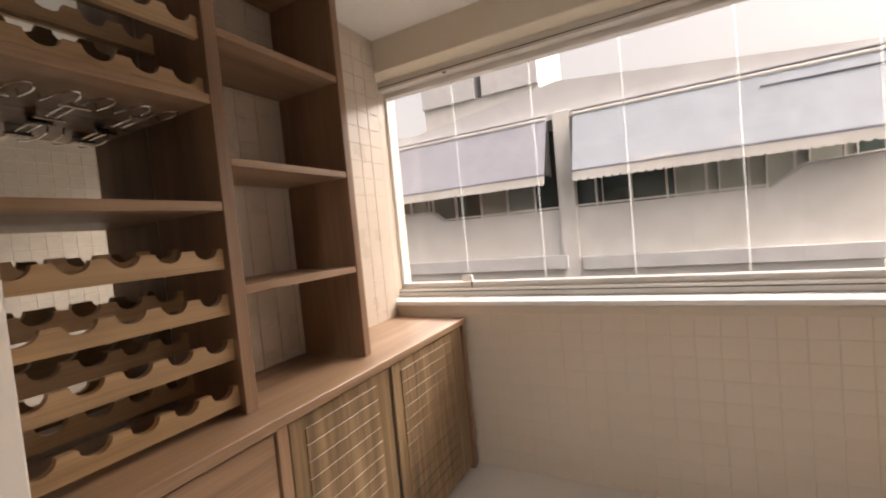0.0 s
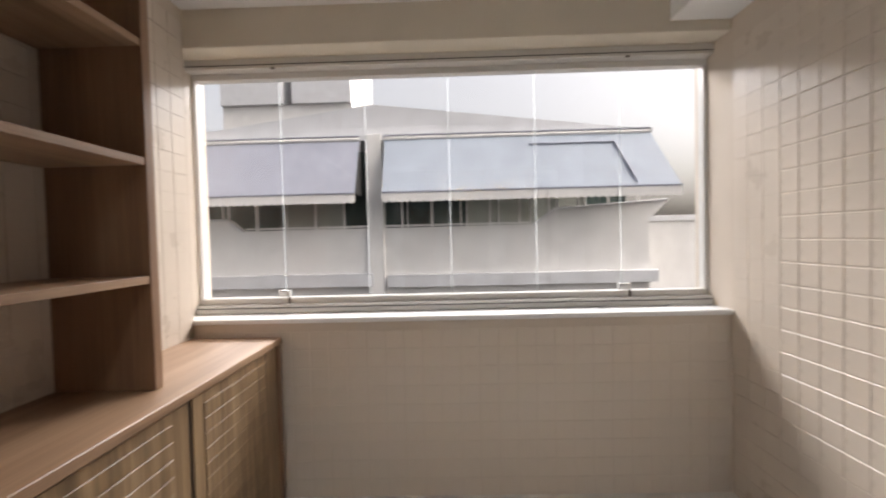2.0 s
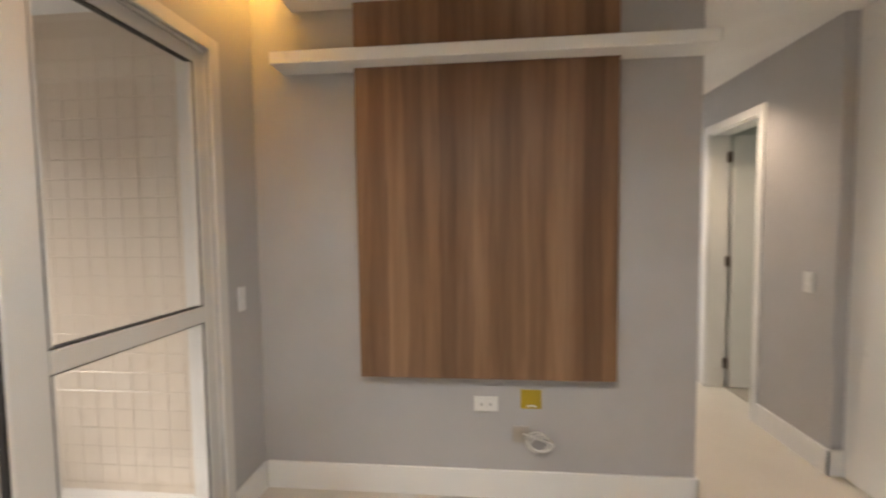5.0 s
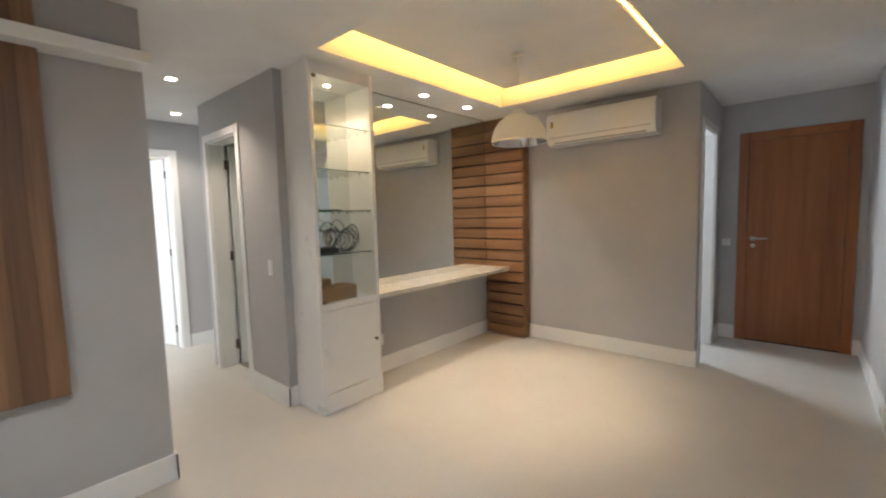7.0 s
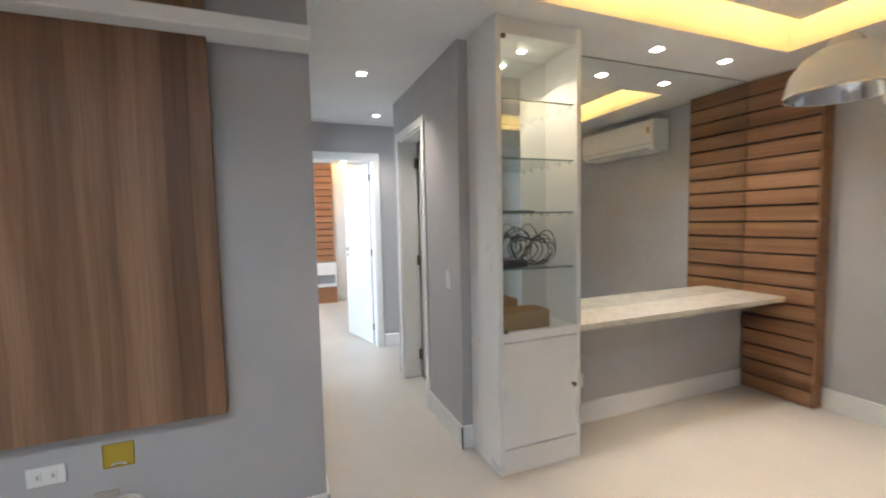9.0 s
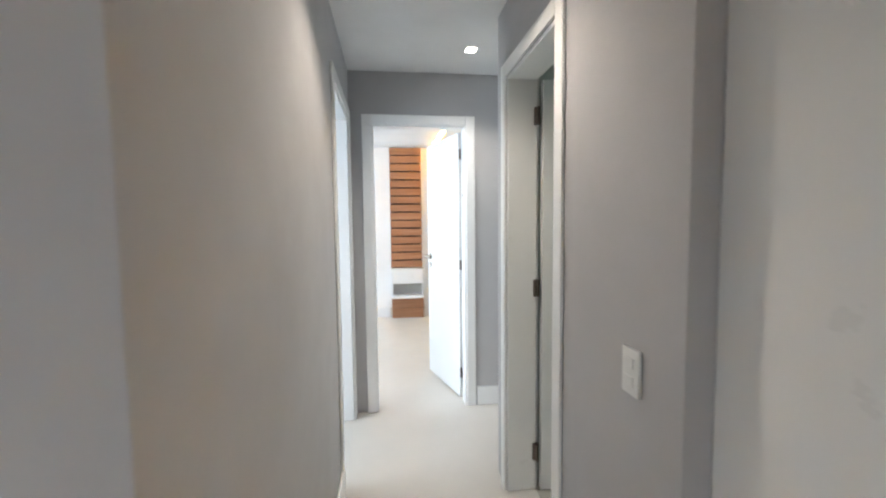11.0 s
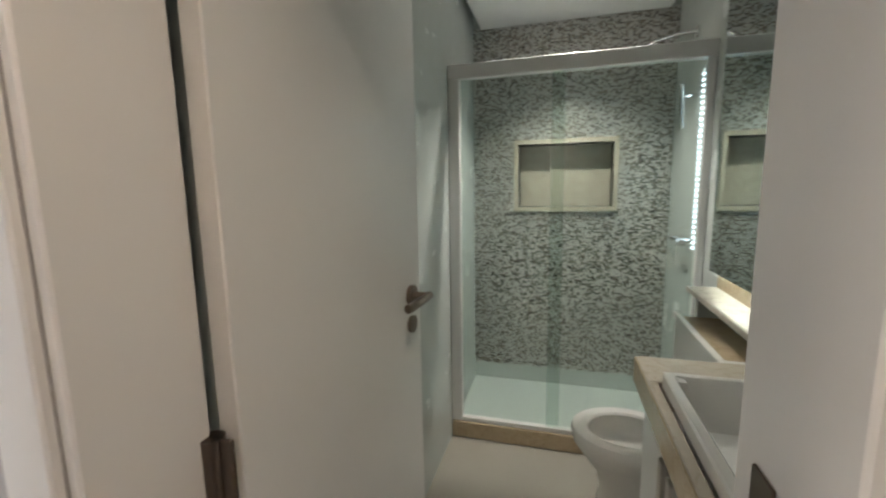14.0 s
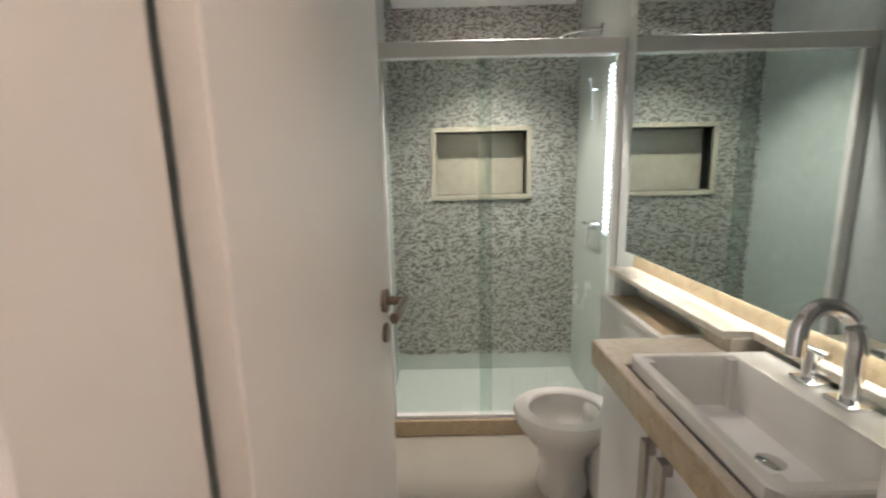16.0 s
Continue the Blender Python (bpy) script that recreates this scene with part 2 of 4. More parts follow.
M["bath_floor"] = paint("bathroom_floor_tile", (0.38, 0.355, 0.31), 0.22, 0.05, 30, 0.02)
M["pebble"] = random_tiles("stone_mosaic", ((0, (0.80, 0.79, 0.76)), (0.40, (0.32, 0.265, 0.22)), (0.58, (0.16, 0.135, 0.12)),
                                          (0.72, (0.42, 0.37, 0.31)), (0.84, (0.74, 0.74, 0.72))))
M["card"] = paint("brown_cardboard", (0.30, 0.19, 0.09), 0.8, 0.1)
M["cable"] = paint("black_cable", (0.02, 0.02, 0.022), 0.45, 0.1)
M["plastic"] = paint("white_plastic", (0.74, 0.74, 0.72), 0.35, 0.02, 60, 0.02)
M["grey_plastic"] = paint("grey_plastic", (0.36, 0.36, 0.35), 0.4)
M["yellow"] = paint("yellow_conduit_box", (0.42, 0.30, 0.02), 0.5, 0.15)
M["led"] = glow("warm_led", (1.0, 0.55, 0.12), 17)
M["led_cool"] = glow("cool_led", (0.92, 1.0, 0.98), 16)
M["bulb"] = glow("lamp_disc", (1.0, 0.9, 0.75), 12)
# Glow of the bright shower strip, which stands in for a reflection.
M["strip_glow"] = glow("bluish_glow", (0.62, 0.85, 1.0), 3.0)
M["facade"] = paint("white_facade", (0.70, 0.69, 0.675), 0.8, 0.07, 40)
M["awning"] = paint("grey_blue_awning", (0.30, 0.345, 0.41), 0.75, 0.08, 60)
M["awning_dark"] = paint("mauve_grey_awning", (0.27, 0.285, 0.345), 0.75, 0.1, 60)
M["roof"] = paint("grey_roof_sheet", (0.55, 0.56, 0.58), 0.7, 0.08)
M["far_glass"] = paint("dark_green_window", (0.05, 0.075, 0.07), 0.15, 0.5, 3)
M["curtain"] = paint("pale_curtain", (0.4, 0.42, 0.38), 0.8, 0.1)
M["asphalt"] = paint("asphalt", (0.06, 0.06, 0.06), 0.9, 0.2)


# ---------------------------------------------------------------- building helpers
def bm_box(x0, x1, y0, y1, z0, z1, bevel=0.0, bm=None, seg=1):
    b = bm or bmesh.new()
    vs = [b.verts.new((x, y, z)) for z in (z0, z1) for y in (y0, y1) for x in (x0, x1)]
    fs = [(0, 2, 3, 1), (4, 5, 7, 6), (0, 1, 5, 4), (2, 6, 7, 3), (0, 4, 6, 2), (1, 3, 7, 5)]
    made = [b.faces.new([vs[i] for i in f]) for f in fs]
    if bevel:
        es = list({e for f in made for e in f.edges})
        bmesh.ops.bevel(b, geom=es, offset=bevel, segments=seg, affect="EDGES", profile=0.7)
    return b


def bm_cyl(p0, p1, r0, r1=None, seg=20, bm=None, caps=True):
    b = bm or bmesh.new()
    r1 = r0 if r1 is None else r1
    p0, p1 = Vector(p0), Vector(p1)
    d = p1 - p0
    m = Matrix.Translation((p0 + p1) / 2) @ d.to_track_quat("Z", "Y").to_matrix().to_4x4()
    bmesh.ops.create_cone(b, cap_ends=caps, segments=seg, radius1=r0, radius2=r1, depth=d.length, matrix=m)
    return b


def bm_tube(points, r, seg=8, bm=None):
    """A round bar along a line of points."""
    b = bm or bmesh.new()
    pts = [Vector(p) for p in points]
    rings = []
    for i, p in enumerate(pts):
        d = (pts[min(i + 1, len(pts) - 1)] - pts[max(i - 1, 0)]).normalized()
        up = Vector((0, 0, 1)) if abs(d.z) < 0.9 else Vector((1, 0, 0))
        u = d.cross(up).normalized()
        w = u.cross(d).normalized()
        rings.append([b.verts.new(p + r * (math.cos(a) * u + math.sin(a) * w)) for a in [2 * math.pi * k / seg for k in range(seg)]])
    for a, c in zip(rings, rings[1:]):
        for k in range(seg):
            b.faces.new((a[k], a[(k + 1) % seg], c[(k + 1) % seg], c[k]))
    b.faces.new(rings[0]), b.faces.new(list(reversed(rings[-1])))
    return b


def bm_prism(poly, axis, a, c, bm=None):
    """A polygon in the plane across axis, pushed from a to c."""
    b = bm or bmesh.new()
    put = {"x": lambda u, v, w: (w, u, v), "y": lambda u, v, w: (u, w, v), "z": lambda u, v, w: (u, v, w)}[axis]
    lo = [b.verts.new(put(u, v, a)) for u, v in poly]
    hi = [b.verts.new(put(u, v, c)) for u, v in poly]
    b.faces.new(lo), b.faces.new(hi)
    for i in range(len(poly)):
        j = (i + 1) % len(poly)
        b.faces.new((lo[i], lo[j], hi[j], hi[i]))
    bmesh.ops.recalc_face_normals(b, faces=b.faces)
    return b


def bm_spin(profile, centre, seg=40, sx=1.0, sy=1.0, bm=None):
    """A turned shape: profile of (radius, z)."""
    b = bm or bmesh.new()
    rings = []
    for r, z in profile:
        rings.append([b.verts.new((centre[0] + sx * r * math.cos(2 * math.pi * k / seg), centre[1] + sy * r * math.sin(2 * math.pi * k / seg), centre[2] + z)) for k in range(seg)])
    for a, c in zip(rings, rings[1:]):
        for k in range(seg):
            b.faces.new((a[k], a[(k + 1) % seg], c[(k + 1) % seg], c[k]))
    return b


def mesh_of(name, bm, material, smooth=False):
    bmesh.ops.recalc_face_normals(bm, faces=bm.faces)
    me = bpy.data.meshes.new(name)
    bm.to_mesh(me)
    bm.free()
    me.materials.append(M[material])
    if smooth:
        for p in me.polygons:
            p.use_smooth = True
        me.set_sharp_from_angle(angle=radians(40))
    return me


def thing(name, at, label, category, group="", kind=""):
    ob = new(name)
    ob.empty_display_size = 0.05
    ob.matrix_basis = Matrix.Translation(at)
    return tagged(ob, label, category, group, kind)


def to_world(ob):
    return to_world(ob.parent) @ ob.matrix_parent_inverse @ ob.matrix_basis if ob.parent else ob.matrix_basis.copy()


def part(name, bm, material, parent, label="", smooth=False, shadow=True):
    ob = new(name, mesh_of(name, bm, material, smooth))
    ob.parent = parent
    ob.matrix_parent_inverse = to_world(parent).inverted()
    if not shadow:
        ob.visible_shadow = False
    return tagged(ob, label)


def solid(name, bm, material, label, category, kind="", group="", smooth=False):
    return tagged(new(name, mesh_of(name, bm, material, smooth)), label, category, group, kind)


def wall_bm(axis, a0, a1, t0, t1, z0, z1, holes=()):
    """A wall along an axis from a0 to a1, from t0 to t1 thick, with holes (a, a, z, z) through it."""
    b = bmesh.new()
    us = sorted({a0, a1, *[h[0] for h in holes], *[h[1] for h in holes]})
    for u0, u1 in zip(us, us[1:]):
        cuts = sorted((h[2], h[3]) for h in holes if h[0] <= u0 and h[1] >= u1)
        z = z0
        spans = []
        for c0, c1 in cuts:
            if c0 > z:
                spans.append((z, c0))
            z = c1
        if z < z1:
            spans.append((z, z1))
        for s0, s1 in spans:
            if axis == "x":
                bm_box(u0, u1, t0, t1, s0, s1, bm=b)
            else:
                bm_box(t0, t1, u0, u1, s0, s1, bm=b)
    return b


def wall(name, axis, a0, a1, t0, t1, z0, z1, material="grey", holes=(), label="plain grey painted plaster wall of the flat"):
    return solid(name, wall_bm(axis, a0, a1, t0, t1, z0, z1, holes), material, label, "wall", "structure")


H = 2.45
SHX = 3.06
# ---------------------------------------------------------------- structure: floors
solid("floor", bm_box(0.265, 9.2, -4.82, 2.02, -0.15, 0.0), "floor", "pale beige polished porcelain floor of the flat", "floor", "structure")
solid("floor_balcony", bm_box(-0.1, 3.2, 2.024, 4.2, -0.15, 0.0), "balc_floor", "pale smooth tiled balcony floor", "floor", "structure")

# walls
DOOR_X0, DOOR_X1, DOOR_Z = 0.86, 2.87, 2.135
wall("wall_balcony", "x", 0.265, 3.215, 2.02, 2.17, 0, 2.75, "grey", [(DOOR_X0, DOOR_X1, 0, DOOR_Z)])
wall("wall_west", "y", -4.97, 2.02, 0.115, 0.265, 0, 2.75)
wall("wall_television", "y", -0.155, 2.17, 3.215, 3.36, 0, 2.75)
wall("wall_hall_north", "x", 3.36, 5.80, -0.155, -0.005, 0, H, "grey", [(4.91, 5.70, 0, 2.10)])
wall("wall_hall_south", "x", 3.53, 4.955, -1.15, -1.00, 0, 2.6, "grey", [(4.175, 4.795, 0, 2.10)])
wall("wall_hall_end", "y", -2.2, 2.3, 5.80, 5.92, 0, 2.6, "grey", [(-0.99, -0.305, 0, 2.09)])
wall("wall_recess", "x", 4.97, 5.80, -2.05, -1.9, 0, 2.6)
wall("wall_mirror", "y", -3.62, -1.15, 3.50, 3.695, 0, 2.75)
wall("wall_air_conditioner", "x", 1.38, 3.60, -3.77, -3.62, 0, 2.75)
wall("wall_kitchen", "y", -4.82, -3.77, 1.38, 1.53, 0, 2.75, "grey", [(-4.45, -3.79, 0, 2.12)])
wall("wall_entrance", "x", 0.265, 3.2, -4.97, -4.82, 0, 2.75, "grey", [(0.39, 1.155, 0, 2.075)])
wall("wall_kitchen_far", "y", -4.82, -3.77, 3.05, 3.2, 0, 2.6, "white", label="plain white kitchen wall")
wall("wall_balcony_right", "y", 2.17, 4.42, 3.1185, 3.36, 0, 2.9, "grout", label="balcony end wall bedded for cream tiles")
wall("wall_balcony_left", "y", 2.17, 4.10, 0.03, 0.2715, 0, 2.9, "grout", label="balcony end wall bedded for cream tiles")
wall("wall_balcony_left_reveal", "y", 4.10, 4.42, 0.03, 0.1875, 0, 2.9, "tile", label="cream reveal beside the balcony glazing")
wall("wall_parapet", "x", 0.177, 3.128, 4.1025, 4.42, 0, 0.945, "grout", label="balcony parapet bedded for cream tiles")
solid("beam", bm_box(0.177, 3.128, 4.10, 4.42, 2.41, 2.9, 0.004), "cream", "cream painted beam above the balcony glazing", "beam", "structure")
solid("soffit", bm_box(2.81, 3.128, 2.17, 4.10, 2.465, 2.61, 0.004), "white", "white boxed soffit along the balcony wall", "soffit", "structure")
BATH = [ob for ob in bpy.data.objects]
wall("wall_bath_back", "x", 3.53, 4.875, -3.66, -3.51, 0, 2.6, "bath_wall", [(3.935, 4.525, 1.285, 1.69)], "pale bathroom back wall")
solid("wall_niche_back", bm_box(3.936, 4.524, -3.66, -3.612, 1.286, 1.689), "beige_light", "pale beige stone back of the shower niche", "wall", "structure")
wall("wall_bath_east", "y", -3.51, -1.05, 4.825, 4.875, 0, 2.6, "bath_wall", label="pale glazed bathroom side wall")
solid("wall_bath_west", bm_box(3.60, 3.604, -3.51, -1.05, 0, 2.6), "bath_wall", "pale glazed bathroom side wall", "wall", "structure")
solid("floor_bath", bm_box(3.604, 4.825, -3.51, -1.05, 0.0, 0.004), "bath_floor", "pale stone bathroom floor", "floor", "structure")
BATH = [ob for ob in bpy.data.objects if ob not in BATH]
# bedrooms
wall("wall_bedroom_far", "y", -2.2, 2.3, 8.85, 9.0, 0, 2.6, "white", label="white bedroom wall behind wooden slats")
wall("wall_bedroom_south", "x", 5.92, 9.0, -2.35, -2.2, 0, 2.6, "white", label="white bedroom wall")
wall("wall_bedroom_north", "x", 5.92, 9.0, 2.3, 2.45, 0, 2.6, "white", label="white bedroom wall")
wall("wall_second_bedroom", "x", 3.36, 5.80, 2.02, 2.17, 0, 2.6, "white", label="white second bedroom wall")

# ceilings
TX0, TX1, TY0, TY1 = 1.40, 3.02, -3.13, -1.04
COVE_Y = 1.80
b = bm_box(0.115, 3.53, -4.97, TY0, H, 2.60)
bm_box(0.115, 3.53, TY1, COVE_Y, H, 2.60, bm=b)
bm_box(0.115, TX0, TY0, TY1, H, 2.60, bm=b)
bm_box(TX1, 3.53, TY0, TY1, H, 2.60, bm=b)
bm_box(3.531, 9.0, -1.15, 2.45, H, 2.60, bm=b)
bm_box(4.975, 9.0, -2.35, -1.1505, H, 2.60, bm=b)
solid("ceiling", b, "white", "white plasterboard ceiling with a square recess", "ceiling", "structure")
G = 0.13
for x0, x1, y0, y1 in ((TX0, TX1, TY0, TY1),):
    solid("ceiling_recess", bm_box(x0 + G, x1 - G, y0 + G, y1 - G, 2.575, 2.60, 0.002), "white", "white recessed ceiling panel with a lit perimeter gap", "ceiling", "structure")
    b = bm_box(x0 - 0.015, x0, y0, y1, 2.60, 2.75)
    bm_box(x1, x1 + 0.015, y0, y1, 2.60, 2.75, bm=b)
    bm_box(x0, x1, y0 - 0.015, y0, 2.60, 2.75, bm=b)
    bm_box(x0, x1, y1, y1 + 0.015, 2.60, 2.75, bm=b)
    solid("ceiling_recess_side", b, "white", "white upstand round the ceiling recess", "ceiling", "structure")
solid("ceiling_slab", bm_box(0.115, 3.6, -4.97, 2.17, 2.75, 2.9), "white", "concrete slab above the ceiling", "ceiling", "structure")
solid("ceiling_balcony", bm_box(-0.2, 3.36, 2.17, 4.42, 2.61, 2.9), "white", "white balcony ceiling", "ceiling", "structure")
b = bm_box(3.755, 4.865, -3.59, -1.15, 2.43, 2.47)
solid("ceiling_bath", b, "white", "white dropped bathroom ceiling with shadow gaps", "ceiling", "structure")
solid("ceiling_bath_slab", bm_box(3.6, 4.97, -3.78, -1.15, 2.60, 2.7), "white", "slab above the bathroom ceiling", "ceiling", "structure")


# ---------------------------------------------------------------- glazed balcony tiles
PITCH, JOINT = 0.1, 0.003


def tile_mesh(name, axis):
    """One bevelled glazed tile, its back on the wall plane; axis: the way that it faces."""
    s = (PITCH - JOINT) / 2
    b = bmesh.new()
    t, c = 0.012, 0.003
    rings = []
    for k, d in ((s, 0.0), (s, t - c), (s - c, t)):
        quad = ((-k, -k), (k, -k), (k, k), (-k, k))
        rings.append([b.verts.new((-d, u, v) if axis == "-x" else (d, u, v) if axis == "+x" else (u, -d, v)) for u, v in quad])
    for p, q in zip(rings, rings[1:]):
        for i in range(4):
            b.faces.new((p[i], p[(i + 1) % 4], q[(i + 1) % 4], q[i]))
    b.faces.new(rings[-1])
    return mesh_of(name, b, "tile")


def joined_tiles(name, face, places, parent, label):
    b = bmesh.new()
    h = (PITCH - JOINT) / 2
    for x, y, z in places:
        if face == "-x":
            bm_box(x - 0.012, x, y - h, y + h, z - h, z + h, bm=b)
        else:
            bm_box(x, x + 0.012, y - h, y + h, z - h, z + h, bm=b)
    ob = part(name, b, "tile", parent, label)
    return tagged(ob, kind="stuff")


# ---------------------------------------------------------------- trims and doors
def baseboard(x0, x1, y0, y1, h=0.145):
    return solid("baseboard", bm_box(x0, x1, y0, y1, 0.0, h, 0.003), "trim", "white lacquered baseboard along the wall", "baseboard", "structure")


for q in ((3.20, 3.215, -0.17, 2.005), (2.93, 3.20, 2.005, 2.02), (3.20, 4.85, -0.17, -0.155), (3.515, 4.112, -1.0, -0.985),
          (3.515, 3.53, -1.064, -0.985), (5.785, 5.80, -1.9, -1.062), (3.485, 3.50, -3.49, -1.606),
          (1.38, 2.998, -3.62, -3.605), (1.365, 1.38, -3.72, -3.605), (1.365, 1.38, -4.805, -4.52), (1.224, 1.365, -4.82, -4.805),
          (0.265, 0.28, -4.82, 2.005), (0.28, 0.805, 2.005, 2.02), (8.835, 8.85, -2.2, -0.93), (8.835, 8.85, -0.44, 2.3), (0.28, 0.322, -4.82, -4.805)):
    a = sorted(q[:2]) + sorted(q[2:])
    baseboard(*a)


def casing(name, axis, a0, a1, t0, t1, top, label, w=0.062, proud=0.014):
    """A door lining with its casing on both faces of a wall."""
    th = thing(name, ((a0 + a1) / 2, (t0 + t1) / 2, 0) if axis == "x" else ((t0 + t1) / 2, (a0 + a1) / 2, 0), label, "door frame", "", "structure")

    def bx(u0, u1, v0, v1, z0, z1, bv=0.003):
        return bm_box(u0, u1, v0, v1, z0, z1, bv) if axis == "x" else bm_box(v0, v1, u0, u1, z0, z1, bv)
    for v0, v1 in ((t0 - proud, t0 - 0.0005), (t1 + 0.0005, t1 + proud)):
        part("casing", bx(a0 - w, a0 + 0.004, v0, v1, 0, top + w), "trim", th)
        part("casing", bx(a1 - 0.004, a1 + w, v0, v1, 0, top + w), "trim", th)
        part("casing", bx(a0 + 0.004, a1 - 0.004, v0, v1, top - 0.004, top + w), "trim", th)
    j = 0.018
    part("jamb", bx(a0 + 0.0005, a0 + j, t0, t1, 0, top), "trim", th)
    part("jamb", bx(a1 - j, a1 - 0.0005, t0, t1, 0, top), "trim", th)
    part("head", bx(a0 + j, a1 - j, t0, t1, top - j, top - 0.0005), "trim", th)
    return th


def lever(parent, at, out, along, material="steel", key=True):
    """A lever handle with a rose and a key plate; out: away from the leaf, along: towards the hinges."""
    o, a, p = Vector(out), Vector(along), Vector(at)
    h = part("door_handle", bm_cyl(p, p + o * 0.010, 0.026, seg=24), material, parent, "brushed metal lever handle", True)
    part("neck", bm_cyl(p + o * 0.008, p + o * 0.052, 0.010, seg=14), material, h, smooth=True)
    part("lever", bm_tube([p + o * 0.048 - a * 0.012, p + o * 0.05 + a * 0.02, p + o * 0.05 + a * 0.11, p + o * 0.047 + a * 0.118], 0.0105, 12), material, h, smooth=True)
    if key:
        k = p - Vector((0, 0, 0.075))
        part("key_plate", bm_cyl(k, k + o * 0.008, 0.022, seg=20), material, parent, smooth=True)


def leaf_door(name, hinge, end, z0, z1, label, handle_z, material="door", thick=0.036, handle_mat="steel"):
    """A door leaf that stands open: from its hinge line to its free edge on plan."""
    a, c = Vector((*hinge, 0)), Vector((*end, 0))
    d = (c - a).normalized()
    nrm = Vector((-d.y, d.x, 0))
    th = thing(name, (a.x, a.y, z0), label, "door", "", "structure")
    b = bmesh.new()
    L = (c - a).length
    bm_box(0.004, L, -thick / 2, thick / 2, z0, z1, 0.002, bm=b)
    b.transform(Matrix.Translation(a) @ Matrix(((d.x, nrm.x, 0, 0), (d.y, nrm.y, 0, 0), (0, 0, 1, 0), (0, 0, 0, 1))))
    part("leaf", b, material, th)
    p = a + d * (L - 0.06) + Vector((0, 0, handle_z))
    for s in (1, -1):
        lever(th, p + nrm * s * thick / 2, nrm * s, -d, handle_mat)
    return th, d, nrm


def hinge_part(parent, at, height=0.075, r=0.0085):
    x, y, z = at
    h = part("hinge", bm_cyl((x, y, z - height / 2), (x, y, z + height / 2), r, seg=14), "dark_metal", parent, "dark bronze hinge", True)
    part("hinge_leaf", bm_box(x - 2 * r, x + 2 * r, y - 0.004, y + 0.004, z - height / 2, z + height / 2, 0.002), "dark_metal", h)


casing("door_frame_bath", "x", 4.175, 4.795, -1.15, -1.00, 2.10, "white lacquered frame of the bathroom door")
th, d, nrm = leaf_door("door_bath", (4.768, -1.165), (4.722, -1.775), 0.012, 2.075, "white bathroom door standing open into the room", 1.148, handle_mat="bronze")
for z in (0.208, 1.06, 1.907):
    hinge_part(th, (4.772, -1.146, z), 0.084, 0.0155)
fr = thing("strike_plate", (4.194, -1.08, 1.1), "dark metal strike plate in the door jamb", "strike plate")
part("plate", bm_box(4.1935, 4.1965, -1.112, -1.078, 1.03, 1.19, 0.001), "dark_metal", fr)
part("latch_hole", bm_box(4.1966, 4.1976, -1.104, -1.086, 1.10, 1.14), "card", fr, "worn wooden latch hole")

casing("door_frame_bedroom", "y", -0.99, -0.305, 5.80, 5.92, 2.09, "white lacquered frame of the bedroom door")
th, d, nrm = leaf_door("door_bedroom", (5.93, -0.972), (6.575, -0.795), 0.012, 2.065, "white bedroom door standing open", 1.08)
for z in (0.21, 1.06, 1.90):
    hinge_part(th, (5.915, -0.962, z))

casing("door_frame_second_bedroom", "x", 4.91, 5.70, -0.155, -0.005, 2.10, "white lacquered frame of the second bedroom door")
th, d, nrm = leaf_door("door_second_bedroom", (5.69, 0.018), (5.70, 0.76), 0.012, 2.075, "white second bedroom door opened flat inside", 1.08)
for z in (0.21, 1.06, 1.90):
    hinge_part(th, (5.678, -0.012, z))

casing("door_frame_kitchen", "y", -4.45, -3.79, 1.38, 1.53, 2.12, "white frame of the kitchen doorway")

# entrance door
th = thing("door_entrance", (0.77, -4.82, 0), "closed reddish-brown veneered entrance door in a wooden frame", "door", "", "structure")
part("leaf", bm_box(0.405, 1.14, -4.87, -4.832, 0.01, 2.06, 0.002), "mahogany", th)
for q in ((0.325, 0.405, 0, 2.14), (1.14, 1.222, 0, 2.14)):
    part("frame_post", bm_box(q[0], q[1], -4.9, -4.803, q[2], q[3], 0.004), "mahogany", th)
part("frame_head", bm_box(0.405, 1.14, -4.9, -4.803, 2.06, 2.14, 0.004), "mahogany", th)
lever(th, (1.09, -4.832, 1.07), (0, 1, 0), (-1, 0, 0), "chrome")
for z in (0.25, 1.05, 1.85):
    part("hinge", bm_cyl((0.408, -4.828, z - 0.04), (0.408, -4.828, z + 0.04), 0.008, seg=12), "dark_metal", th)


# ---------------------------------------------------------------- sliding glass door
def glazed_leaf(name, x0, x1, y, label):
    th = thing(name, ((x0 + x1) / 2, y, 0.03), label, "glass door", "sliding door leaves", "structure")
    t = 0.018
    lw, rw = 0.105, 0.062
    part("stile", bm_box(x0, x0 + lw, y - t, y + t, 0.03, 2.115, 0.004), "alu", th)
    part("stile", bm_box(x1 - rw, x1, y - t, y + t, 0.03, 2.115, 0.004), "alu", th)
    part("top_rail", bm_box(x0 + lw, x1 - rw, y - t, y + t, 2.063, 2.115, 0.003), "alu", th)
    part("middle_rail", bm_box(x0 + lw, x1 - rw, y - t - 0.002, y + t, 0.984, 1.05, 0.003), "alu", th)
    part("bottom_rail", bm_box(x0 + lw, x1 - rw, y - t, y + t, 0.03, 0.13, 0.003), "alu", th)
    for z0, z1 in ((0.13, 0.984), (1.05, 2.063)):
        b = bm_box(x0 + lw, x0 + lw + 0.006, y - 0.012, y + 0.012, z0, z1)
        bm_box(x1 - rw - 0.006, x1 - rw, y - 0.012, y + 0.012, z0, z1, bm=b)
